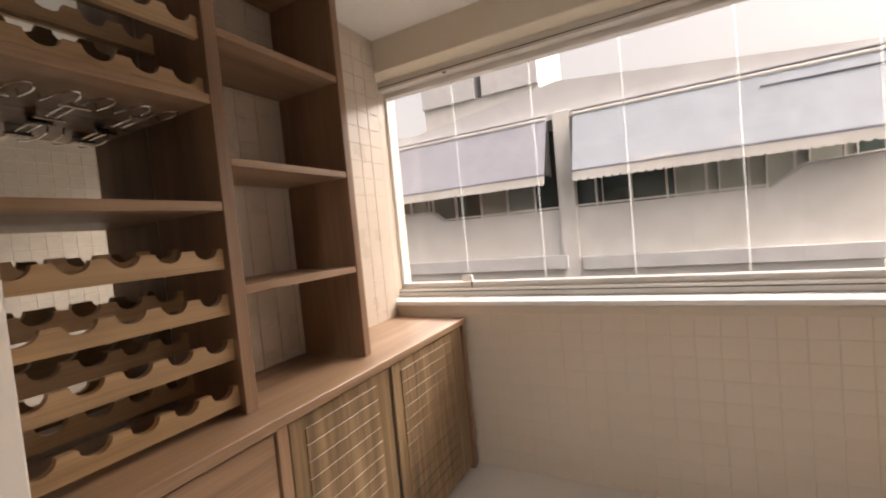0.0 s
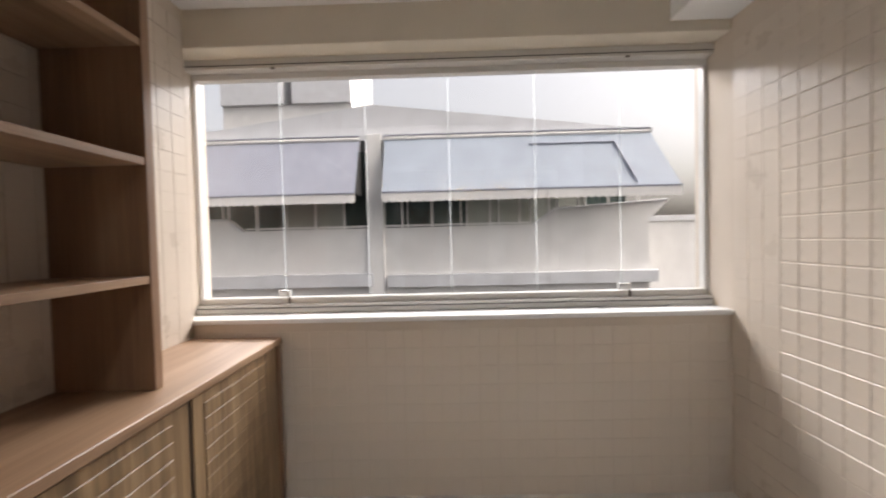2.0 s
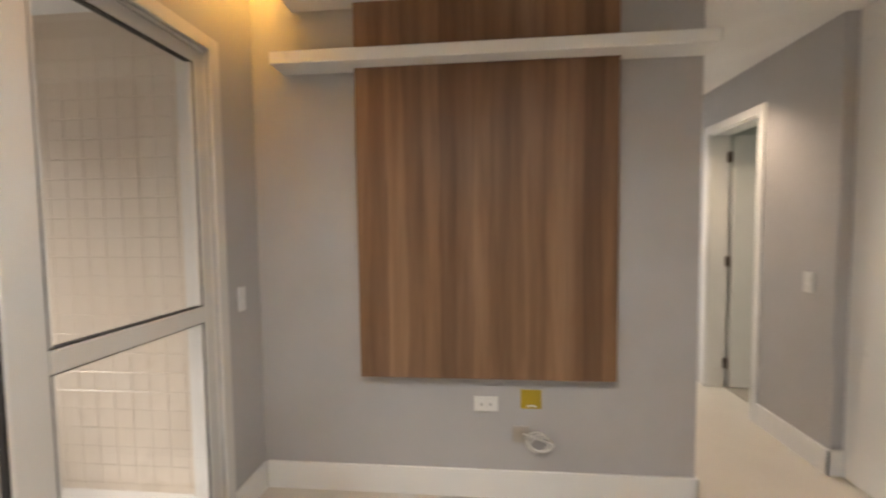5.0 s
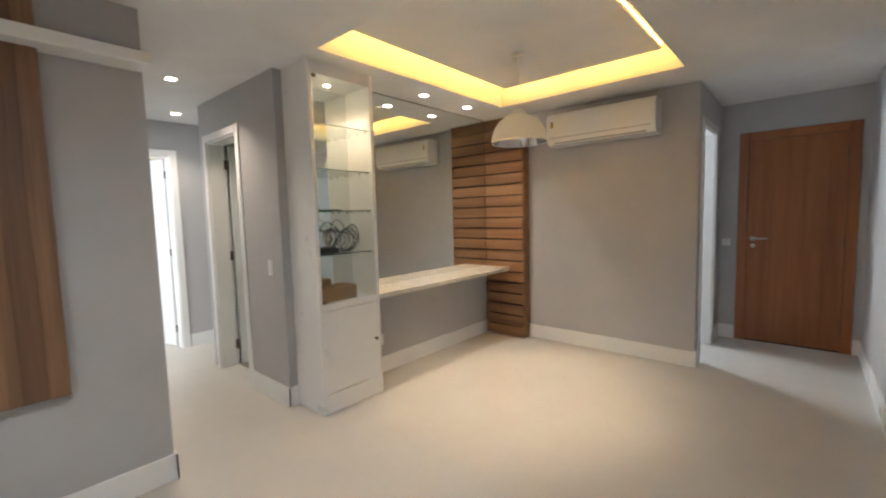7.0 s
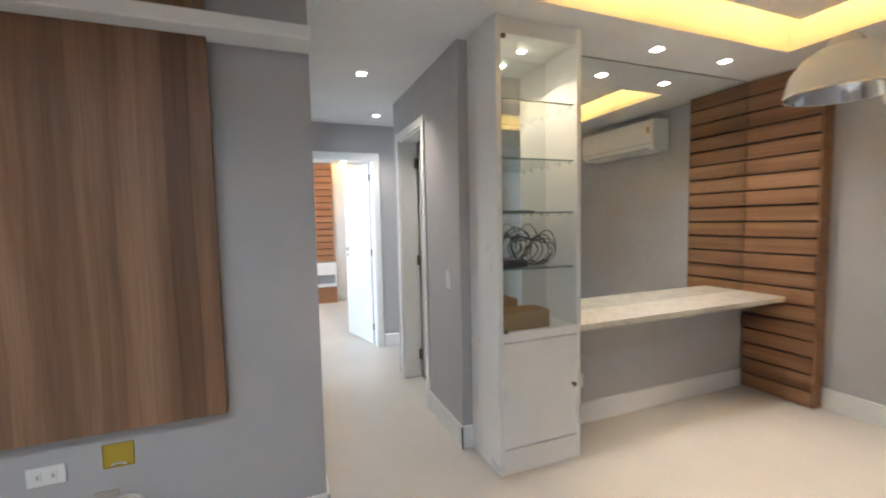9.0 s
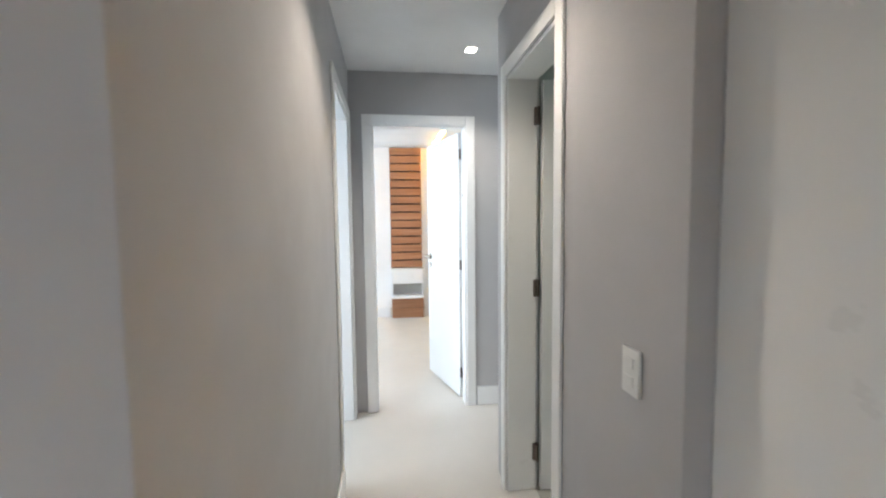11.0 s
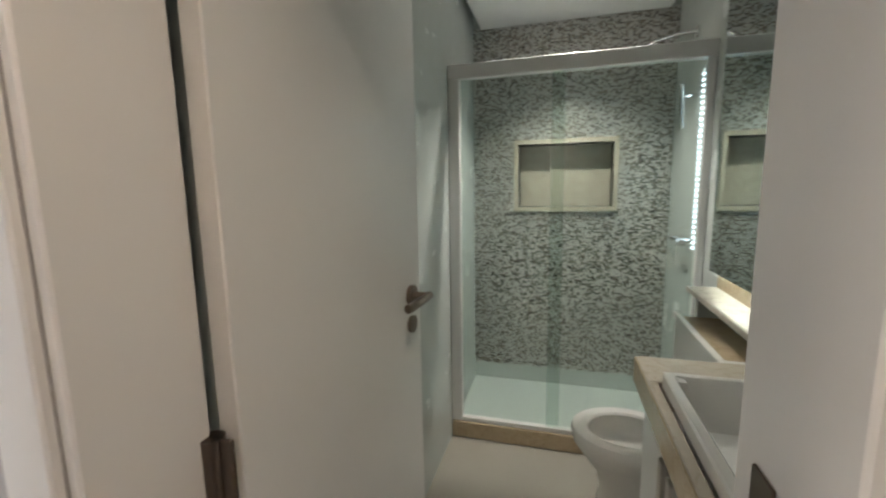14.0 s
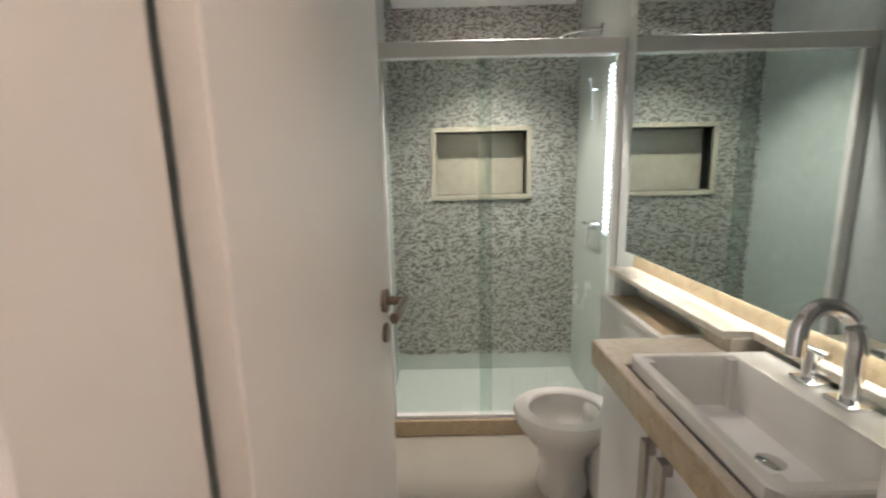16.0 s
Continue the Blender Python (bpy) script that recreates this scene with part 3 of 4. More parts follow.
        bm_box(x0 + lw + 0.006, x1 - rw - 0.006, y - 0.012, y + 0.012, z0, z0 + 0.006, bm=b)
        bm_box(x0 + lw + 0.006, x1 - rw - 0.006, y - 0.012, y + 0.012, z1 - 0.006, z1, bm=b)
        part("gasket", b, "black", th, "black rubber glazing gasket")
        b = bm_box(x0 + lw + 0.006, x0 + lw + 0.016, y - 0.010, y + 0.010, z0 + 0.006, z1 - 0.006)
        bm_box(x1 - rw - 0.016, x1 - rw - 0.006, y - 0.010, y + 0.010, z0 + 0.006, z1 - 0.006, bm=b)
        part("glazing_bead", b, "alu", th)
        part("pane", bm_box(x0 + lw + 0.006, x1 - rw - 0.006, y - 0.003, y + 0.003, z0 + 0.006, z1 - 0.006), "glass", th, "clear glass pane", shadow=False)
    part("edge_seal", bm_box(x0 - 0.008, x0, y - 0.010, y + 0.010, 0.03, 2.115), "black", th, "black brush seal")
    return th


glazed_leaf("sliding_door_leaf", 2.06, 2.862, 2.052, "white aluminium sliding glass door leaf, closed half")
th = thing("sliding_door_frame", (2.1, 2.09, 0), "white aluminium frame of the balcony door", "door frame", "", "structure")
part("frame_post", bm_box(DOOR_X0, DOOR_X0 + 0.03, 2.03, 2.165, 0, DOOR_Z, 0.003), "alu", th)
part("frame_post", bm_box(2.863, 2.8695, 2.03, 2.165, 0, DOOR_Z, 0.001), "alu", th)
part("frame_head", bm_box(DOOR_X0 + 0.03, 2.863, 2.03, 2.165, 2.118, DOOR_Z, 0.003), "alu", th)
part("track", bm_box(DOOR_X0 + 0.03, 2.863, 2.03, 2.165, 0.0, 0.028, 0.003), "alu", th)
part("casing", bm_box(2.863, 2.925, 2.006, 2.0195, 0, 2.19, 0.003), "alu", th)
part("casing", bm_box(DOOR_X0 - 0.05, DOOR_X0 + 0.004, 2.006, 2.0195, 0, 2.19, 0.003), "alu", th)
part("casing", bm_box(DOOR_X0 + 0.004, 2.863, 2.006, 2.0195, 2.13, 2.19, 0.003), "alu", th)

# ---------------------------------------------------------------- balcony glazing
win = thing("window_1", (1.65, 4.3, 0.97), "frameless balcony glazing in a white aluminium channel", "window", "", "structure")
b = bm_box(0.178, 3.127, 4.26, 4.395, 0.971, 1.02, 0.004)
part("bottom_channel", b, "alu", win)
part("bottom_rail", bm_box(0.178, 3.127, 4.30, 4.36, 1.0205, 1.055, 0.003), "alu", win)
part("rail_gap", bm_box(0.19, 3.115, 4.2585, 4.2598, 1.000, 1.006), "black", win)
part("top_channel", bm_box(0.178, 3.127, 4.24, 4.395, 2.352, 2.4095, 0.004), "alu", win)
part("top_rail", bm_box(0.178, 3.127, 4.30, 4.36, 2.316, 2.3515, 0.003), "alu", win)
part("top_gap", bm_box(0.19, 3.115, 4.2385, 4.2398, 2.37, 2.375), "black", win)
part("side_channel", bm_box(0.178, 0.205, 4.30, 4.36, 1.0555, 2.3155, 0.002), "alu", win)
part("side_channel", bm_box(3.100, 3.127, 4.30, 4.36, 1.0555, 2.3155, 0.002), "alu", win)
xs = [0.205, 0.685, 1.18, 1.66, 2.155, 2.64, 3.10]
for x0, x1 in zip(xs, xs[1:]):
    p = part("pane", bm_box(x0 + 0.003, x1 - 0.003, 4.326, 4.334, 1.0555, 2.3155), "glass", win, "clear frameless glass pane", shadow=False)
for x in xs[1:-1]:
    part("pane_edge", bm_box(x - 0.0035, x + 0.0035, 4.3245, 4.3355, 1.0558, 2.3152), "glass_edge", win, "bright polished glass edge")
for x in (0.69, 2.65):
    k = thing("glass_latch", (x, 4.30, 1.06), "small white latch knob on the balcony glazing", "latch", "glazing latches")
    part("knob", bm_box(x - 0.038, x + 0.03, 4.292, 4.324, 1.060, 1.098, 0.010, seg=3), "plastic", k, smooth=True)
    part("pin", bm_cyl((x + 0.025, 4.30, 1.021), (x + 0.025, 4.30, 1.06), 0.006, seg=10), "dark_metal", k)
    k = thing("channel_stop", (x, 4.23, 2.35), "small dark stop screwed to the top channel", "stop", "channel stops")
    part("stop", bm_box(x - 0.012, x + 0.012, 4.228, 4.238, 2.343, 2.353, 0.002), "dark_metal", k)
solid("window_sill", bm_box(0.178, 3.127, 4.085, 4.42, 0.9455, 0.9705, 0.004), "trim", "white stone sill on the balcony parapet", "sill", "structure")


# ---------------------------------------------------------------- balcony furniture
def rack_bar(y0, y1, x, z, depth=0.022, height=0.062, notches=5):
    """A bar with round notches along its top edge."""
    poly = [(y0, z), (y1, z), (y1, z + height)]
    r = 0.034
    n = notches
    step = (y1 - y0) / n
    for i in reversed(range(n)):
        c = y0 + step * (i + 0.5)
        for k in range(9):
            a = math.pi * k / 8
            poly.append((c + r * math.cos(a), z + height - 0.85 * r * math.sin(a)))
    poly.append((y0, z + height))
    return bm_prism(poly, "x", x - depth / 2, x + depth / 2)


unit = thing("shelving_unit", (0.41, 2.4, 0.88), "brown veneer shelving tower with bottle racks and open shelves", "shelving")
TOP = 2.60
X0, X1 = 0.193, 0.636
for y0, y1 in ((3.305, 3.345), (2.725, 2.769), (2.175, 2.20)):
    part("upright", bm_box(0.28, X1, y0, y1, 0.881, TOP, 0.002), "oak", unit)
for z in (2.063, 1.664, 1.262, 2.46):
    part("shelf", bm_box(0.28, X1 - 0.004, 2.7705, 3.3045, z - 0.013, z + 0.013, 0.0015), "oak_y", unit)
for z in (1.845, 1.525):
    part("shelf", bm_box(0.28, X1 - 0.003, 2.2005, 2.7245, z - 0.014, z + 0.014, 0.0015), "oak_y", unit)
for z in (2.03, 2.22, 2.41, 0.912, 1.055, 1.195, 1.335):
    for x in (0.60, 0.37):
        part("rack_bar", rack_bar(2.2008, 2.7242, x, z + (0.0 if x > 0.5 else 0.015)), "pine", unit, "notched pale wooden bottle rail")
part("rack_bar", rack_bar(2.2008, 2.7242, 0.60, 1.8595, height=0.05), "pine", unit)
part("rack_bar", rack_bar(2.2008, 2.7242, 0.42, 1.8595, height=0.05), "pine", unit)

part("mirror_back", bm_box(0.2762, 0.2795, 2.2005, 2.7245, 0.8815, TOP), "mirror", unit, "mirror behind the bottle racks")

for i, y in enumerate((2.30, 2.46, 2.62)):
    g = thing("glass_hanger", (0.42, y, 1.82), "chrome wire stemware hanger under a shelf", "glass rack", "stemware hangers")
    for s in (-1, 1):
        z = 1.806
        loop = [(0.30, y + s * 0.012, z), (0.50, y + s * 0.012, z)]
        for k in range(13):
            a = math.pi * k / 12
            loop.append((0.50 + 0.07 * math.sin(a), y + s * (0.012 + 0.024 * (1 - math.cos(a))), z))
        loop += [(0.44, y + s * 0.06, z + 0.005), (0.43, y + s * 0.06, z + 0.0255)]
        part("wire", bm_tube(loop, 0.0032, 8), "chrome", g, smooth=True)
    for x in (0.31, 0.46):
        part("cross_wire", bm_tube([(x, y - 0.035, 1.8), (x, y + 0.035, 1.8)], 0.003, 8), "chrome", g, smooth=True)
        part("clip", bm_box(x - 0.006, x + 0.006, y - 0.03, y + 0.03, 1.803, 1.8308, 0.002), "chrome", g)

base = thing("base_cabinet", (0.47, 3.1, 0), "brown veneer base cabinet with scored doors under the shelving", "cabinet")
part("body", bm_box(0.28, 0.715, 2.18, 4.03, 0.06, 0.845, 0.002), "oak", base)
part("plinth", bm_box(0.28, 0.67, 2.18, 4.03, 0.0, 0.0595), "oak", base)
part("end_panel", bm_box(0.28, 0.752, 4.0305, 4.062, 0.0, 0.845, 0.002), "oak", base)
part("worktop", bm_box(0.276, 0.757, 2.175, 4.07, 0.8455, 0.880, 0.003), "oak_y", base, "brown veneer worktop")
part("post", bm_box(0.7155, 0.748, 2.735, 2.775, 0.02, 0.845, 0.002), "oak", base)
# This dark strip puts the shade of the door gap into colour.
part("post", bm_box(0.7155, 0.735, 3.315, 3.335, 0.02, 0.845, 0.001), "dark_metal", base, "dark strip standing for the shade between the doors")
for y0, y1 in ((2.785, 3.313), (3.34, 4.025)):
    dr = part("door", bm_box(0.7155, 0.740, y0, y1, 0.03, 0.835, 0.002), "streak", base, "scored veneer cabinet door")
    n = 13
    w = (y1 - y0) * 0.72
    for k in range(n):
        z = 0.06 + k * 0.057
        part("scored_strip", bm_box(0.7402, 0.7445, y0 + 0.06, y0 + 0.06 + w, z, z + 0.0525, 0.0015), "streak", dr)
part("drawer", bm_box(0.7155, 0.740, 2.185, 2.730, 0.43, 0.835, 0.002), "oak_y", base)
part("drawer", bm_box(0.7155, 0.740, 2.185, 2.730, 0.03, 0.425, 0.002), "oak_y", base)

# ---------------------------------------------------------------- television wall
tv = thing("television_panel", (3.19, 0.85, 0.629), "walnut veneer television panel fixed to the grey wall", "wall panel")
b = bm_box(3.155, 3.175, 0.232, 1.472, 0.629, 2.1415, 0.0015)
part("lower_panel", b, "walnut", tv)
part("upper_panel", bm_box(3.155, 3.175, 0.232, 1.472, 2.2005, 2.448, 0.0015), "walnut", tv)
part("batten", bm_box(3.175, 3.2148, 0.235, 1.469, 0.64, 2.12), "walnut", tv)
part("batten", bm_box(3.175, 3.2148, 0.235, 1.469, 2.21, 2.44), "walnut", tv)
sh = thing("wall_shelf", (3.1, 0.8, 2.137), "thick white lacquered shelf across the television wall", "shelf")
part("board", bm_box(SHX, 3.2148, -0.154, 1.85, 2.142, 2.200, 0.004), "trim", sh)


def plate_frame(at, axis, w, h, label, name="socket_outlet", cat="outlet", mods=2):
    """A white wall plate with modules, facing along axis."""
    x, y, z = at
    th = thing(name, at, label, cat)

    def bx(u0, u1, d0, d1, z0, z1, bv=0.002):
        if axis == "-x":
            return bm_box(x - d1, x - d0, y + u0, y + u1, z + z0, z + z1, bv)
        if axis == "+y":
            return bm_box(x + u0, x + u1, y + d0, y + d1, z + z0, z + z1, bv)
        return bm_box(x + u0, x + u1, y - d1, y - d0, z + z0, z + z1, bv)
    part("plate", bx(-w / 2, w / 2, 0.0005, 0.010, -h / 2, h / 2, 0.003), "plastic", th)
    for k in range(mods):
        if w >= h:
            c = (k - (mods - 1) / 2) * w / (mods + 0.6)
            part("module", bx(c - 0.011, c + 0.011, 0.0102, 0.013, -0.018, 0.018), "plastic", th)
            part("slot", bx(c - 0.004, c + 0.004, 0.0131, 0.0136, -0.008, 0.008, 0), "grey_plastic", th)
        else:
            c = (k - (mods - 1) / 2) * h / (mods + 0.6)
            part("module", bx(-0.018, 0.018, 0.0102, 0.0145, c - 0.014, c + 0.014), "plastic", th)
    return th


plate_frame((3.215, 0.85, 0.484), "-x", 0.12, 0.075, "white double socket under the television panel")
yb = thing("junction_box", (3.2, 0.63, 0.51), "open yellow conduit box set into the wall", "junction box")
b = bm_box(3.2125, 3.2145, 0.575, 0.678, 0.465, 0.56)
part("back", b, "yellow", yb)
for q in ((0.575, 0.578, 0.465, 0.56), (0.675, 0.678, 0.465, 0.56), (0.578, 0.675, 0.465, 0.468), (0.578, 0.675, 0.557, 0.56)):
    part("rim", bm_box(3.2095, 3.2124, *q), "yellow", yb)
part("wire_ends", bm_tube([(3.209, 0.60, 0.475), (3.208, 0.625, 0.482), (3.209, 0.65, 0.476)], 0.004, 6), "plastic", yb)
jb = thing("wall_box", (3.2, 0.665, 0.34), "open metal wall box with loose white cables", "junction box")
part("box", bm_box(3.2095, 3.2148, 0.635, 0.715, 0.29, 0.375, 0.001), "steel", jb)
for k in range(3):
    pts = []
    for i in range(26):
        a = 2 * math.pi * i / 25 * (1.05 + 0.1 * k)
        pts.append((3.19 - 0.012 * k, 0.60 - 0.055 * math.cos(a) - 0.01 * k, 0.305 + (0.05 - 0.008 * k) * math.sin(a)))
    part("cable", bm_tube([(3.21, 0.665, 0.335), *pts], 0.0045, 7), "plastic", jb, "white loose cable", True)
plate_frame((3.04, 2.02, 1.04), "-y", 0.055, 0.115, "white switch beside the balcony door", "light_switch", "switch", 1)
plate_frame((3.705, -1.0, 1.031), "+y", 0.072, 0.118, "white light switch on the hall wall", "light_switch", "switch", 2)
plate_frame((1.315, -4.82, 1.03), "+y", 0.075, 0.075, "white switch beside the entrance door", "light_switch", "switch", 1)
plate_frame((3.50, -1.86, 0.30), "-x", 0.06, 0.10, "white socket under the counter", mods=1)

# ---------------------------------------------------------------- display cabinet and counter
cab = thing("display_cabinet", (3.34, -1.335, 0), "tall white display cabinet with glass shelves and a lower door", "cabinet")
part("side_panel", bm_box(3.185, 3.528, -1.095, -1.065, 0, 2.449, 0.002), "trim", cab)
part("side_panel", bm_box(3.185, 3.498, -1.605, -1.578, 0, 2.449, 0.002), "trim", cab)
part("back", bm_box(3.485, 3.498, -1.5775, -1.0955, 0, 2.449), "trim", cab)
part("mirror_back", bm_box(3.480, 3.4845, -1.577, -1.096, 0.79, 2.36), "mirror", cab, "mirror back of the cabinet")
part("top_box", bm_box(3.195, 3.484, -1.5775, -1.0955, 2.362, 2.449, 0.002), "trim", cab)
part("kick_board", bm_box(3.187, 3.205, -1.5775, -1.0955, 0, 0.138, 0.002), "trim", cab)
part("base_shelf", bm_box(3.206, 3.484, -1.5775, -1.0955, 0.10, 0.138), "trim", cab)
part("stone_top", bm_box(3.186, 3.484, -1.5775, -1.0955, 0.742, 0.789, 0.002), "trim", cab)
dr = part("lower_door", bm_box(3.187, 3.205, -1.5765, -1.0965, 0.144, 0.736, 0.003), "trim", cab, "plain white lower door")
part("knob", bm_cyl((3.187, -1.548, 0.45), (3.165, -1.548, 0.45), 0.008, 0.013, seg=16), "dark_metal", dr, "small dark knob", True)
for z in (1.13, 1.44, 1.73, 2.04):
    s = part("glass_shelf", bm_box(3.215, 3.479, -1.576, -1.097, z - 0.004, z + 0.004), "clear_glass", cab, "clear glass shelf", shadow=False)
    part("front_edge", bm_box(3.2135, 3.2149, -1.576, -1.097, z - 0.004, z + 0.004), "shelf_edge", s)
    for y in (-1.572, -1.101):
        for x in (3.24, 3.33, 3.45):
            part("shelf_pin", bm_cyl((x, y - 0.008, z - 0.011), (x, y + 0.008, z - 0.011), 0.006, seg=10), "chrome", s)
gd = part("glass_door", bm_box(3.187, 3.192, -1.574, -1.099, 0.793, 2.358), "clear_glass", cab, "clear glass cabinet door", shadow=False)
part("pivot", bm_box(3.183, 3.197, -1.125, -1.100, 0.792, 0.812, 0.002), "dark_metal", gd)
part("pivot", bm_box(3.183, 3.197, -1.125, -1.100, 2.335, 2.357, 0.002), "dark_metal", gd)


def downlight(x, y, z, label="small square recessed ceiling spotlight", r=0.038):
    th = thing("ceiling_light", (x, y, z), label, "spotlight", "recessed spotlights")
    part("frame", bm_box(x - r, x + r, y - r, y + r, z - 0.005, z - 0.0005, 0.002), "trim", th)
    part("lamp", bm_box(x - r * 0.74, x + r * 0.74, y - r * 0.74, y + r * 0.74, z - 0.009, z - 0.0052, 0.001), "bulb", th, "glowing lamp")


downlight(3.255, -2.25, H)
downlight(3.255, -2.87, H)
# Next two fittings are made up to go with the added fill spots.
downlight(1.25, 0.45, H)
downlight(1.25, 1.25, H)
downlight(4.25, -0.59, H)
downlight(5.36, -0.94, H)
downlight(3.36, -1.33, 2.362, "small spotlight inside the display cabinet", 0.026)
downlight(4.29, -3.06, 2.43, "small bathroom ceiling spotlight")
downlight(4.29, -2.02, 2.43, "small bathroom ceiling spotlight")

# things on the glass shelves
bx = thing("cardboard_box", (3.3, -1.24, 0.79), "closed brown cardboard box in the display cabinet", "box")
part("carton", bm_box(3.225, 3.40, -1.42, -1.115, 0.7892, 0.888, 0.004), "card", bx)
part("flap", bm_box(3.228, 3.31, -1.417, -1.118, 0.8882, 0.891, 0.001), "card", bx)
bx = thing("cardboard_box", (3.44, -1.2, 0.79), "flat brown cardboard box behind the other", "box")
part("carton", bm_box(3.41, 3.47, -1.32, -1.115, 0.7892, 0.93, 0.004), "card", bx)
cb = thing("cable_coil", (3.32, -1.3, 1.134), "tangled coil of black cables on a glass shelf", "cables")
rnd = random.Random(4)
for k in range(8):
    cy, rx, rz = -1.37 + rnd.uniform(-0.07, 0.07), rnd.uniform(0.09, 0.15), rnd.uniform(0.06, 0.10)
    cx, tw = 3.30 + rnd.uniform(-0.03, 0.08), rnd.uniform(-0.5, 0.5)
    pts = []
    for i in range(33):
        a = 2 * math.pi * i / 32
        pts.append((cx + tw * 0.08 * math.cos(a), max(-1.565, min(-1.105, cy + rx * math.cos(a))), 1.142 + rz * (1 + math.sin(a)) * (1 + 0.22 * math.sin(2 * a + 1.9 * k))))
    part("cable", bm_tube(pts, 0.0034, 6), "cable", cb, smooth=True)
for k in range(4):
    y = -1.14 - 0.05 * k
    part("plug", bm_box(3.23 + 0.02 * k, 3.29 + 0.02 * k, y - 0.03, y + 0.015, 1.1342, 1.158 + 0.004 * k, 0.004), "cable", cb)
dv = thing("black_device", (3.30, -1.17, 1.134), "small black electronic box beside the cables", "device")
part("case", bm_box(3.225, 3.33, -1.25, -1.102, 1.1595, 1.185, 0.004), "cable", dv)
rm = thing("flat_cable", (3.27, -1.2, 1.444), "small black and white leads lying on a glass shelf", "cables")
part("lead", bm_tube([(3.24, -1.12, 1.449), (3.26, -1.2, 1.449), (3.25, -1.3, 1.449), (3.28, -1.35, 1.449)], 0.005, 7), "cable", rm)
part("lead", bm_tube([(3.30, -1.11, 1.449), (3.29, -1.22, 1.449), (3.31, -1.28, 1.449)], 0.0045, 7), "plastic", rm)

ct = thing("counter", (3.33, -2.5, 0.745), "white veined marble counter fixed below the mirror", "counter")
part("slab", bm_box(3.18, 3.4945, -3.488, -1.6055, 0.748, 0.788, 0.003), "marble", ct)
mr = thing("wall_mirror", (3.495, -2.5, 0.789), "large frameless wall mirror above the counter", "mirror")
part("mirror_glass", bm_box(3.4955, 3.4995, -3.58, -1.606, 0.7885, 2.449), "mirror", mr)
part("top_edge", bm_box(3.4935, 3.4954, -3.487, -1.606, 2.445, 2.449), "dark_metal", mr)

sp = thing("wood_cladding", (3.25, -3.55, 0), "horizontal stained wood slat panel from floor to ceiling", "wall panel")
# Shade in the gaps is put into the backing's near-black colour.
part("backing", bm_box(3.004, 3.4952, -3.6195, -3.535, 0, 2.449), "slat_shade", sp, "backing darkened for the shade behind the slats")
part("edge_board", bm_box(2.994, 3.0035, -3.6195, -3.502, 0, 2.449, 0.001), "slat", sp)
n = 20
ph = 2.449 / n
for k in range(n):
    dp = (0.036, 0.027, 0.032, 0.023)[k % 4]
    z = k * ph
    part("slat", bm_box(3.004, 3.4952, -3.5345, -3.5345 + dp + 0.01, z + 0.007, z + ph - 0.007, 0.003), "slat", sp)

# ---------------------------------------------------------------- air conditioner
ac = thing("air_conditioner", (2.16, -3.62, 2.0), "white split air conditioner mounted high on the wall", "air conditioner")
poly = [(-3.6195, 2.050), (-3.455, 2.060), (-3.418, 2.105), (-3.41, 2.170), (-3.415, 2.320), (-3.44, 2.355), (-3.6195, 2.360)]
part("casing", bm_prism(poly, "x", 1.69, 2.655), "plastic", ac, smooth=True)
part("end_cap", bm_prism([(u * 1.0, v) for u, v in poly], "x", 1.672, 1.6895), "plastic", ac)
part("end_cap", bm_prism([(u * 1.0, v) for u, v in poly], "x", 2.6555, 2.673), "plastic", ac)
part("louvre", bm_box(1.75, 2.6, -3.446, -3.438, 2.065, 2.092, 0.002), "grey_plastic", ac, "grey air outlet louvre")
part("slot", bm_box(1.70, 2.645, -3.4125, -3.4085, 2.118, 2.124), "grey_plastic", ac)
part("energy_label", bm_box(2.60, 2.63, -3.4095, -3.4085, 2.22, 2.28), "yellow", ac, "small yellow and green sticker")

# ---------------------------------------------------------------- pendant lamp
PX, PY = 2.357, -2.341
pl = thing("pendant_lamp", (PX, PY, 1.93), "white dome pendant lamp with a chrome lower rim", "pendant lamp")
dome = [(0.022, 0.245), (0.045, 0.24), (0.06, 0.222), (0.062, 0.205), (0.10, 0.192), (0.15, 0.155), (0.187, 0.10), (0.202, 0.045), (0.21, 0.0)]
inner = [(r - 0.004, z - 0.003) for r, z in reversed(dome)]
part("shade", bm_spin(dome + inner, (PX, PY, 1.93), 48), "plastic", pl, "glossy white enamel dome", True)
part("rim", bm_spin([(0.2105, 0.004), (0.2125, 0.0), (0.2125, -0.006), (0.205, -0.006)], (PX, PY, 1.93), 48), "chrome", pl, "chrome rim band", True)
part("liner", bm_spin([(0.204, -0.002), (0.194, 0.044), (0.178, 0.098), (0.145, 0.148), (0.06, 0.185)], (PX, PY, 1.93), 48), "chrome", pl, "reflective inner shade", True)
part("socket", bm_cyl((PX, PY, 2.09), (PX, PY, 2.178), 0.022, seg=16), "plastic", pl)
part("bulb", bm_spin([(0.001, -0.03), (0.02, -0.025), (0.03, 0.0), (0.02, 0.03), (0.012, 0.045)], (PX, PY, 2.055), 20), "bulb", pl, "lit bulb", True)
part("cord", bm_cyl((PX, PY, 2.175), (PX, PY, 2.57), 0.003, seg=8), "plastic", pl)
part("canopy", bm_cyl((PX, PY, 2.552), (PX, PY, 2.5745), 0.045, seg=24), "plastic", pl)

# led strip in the ceiling recess
for x0, x1, y0, y1 in ((TX0, TX1, TY0, TY1),):
    led = thing("led_strip", (x0, y0, 2.63), "warm led strip hidden round the ceiling recess", "led strip", "ceiling led strips")
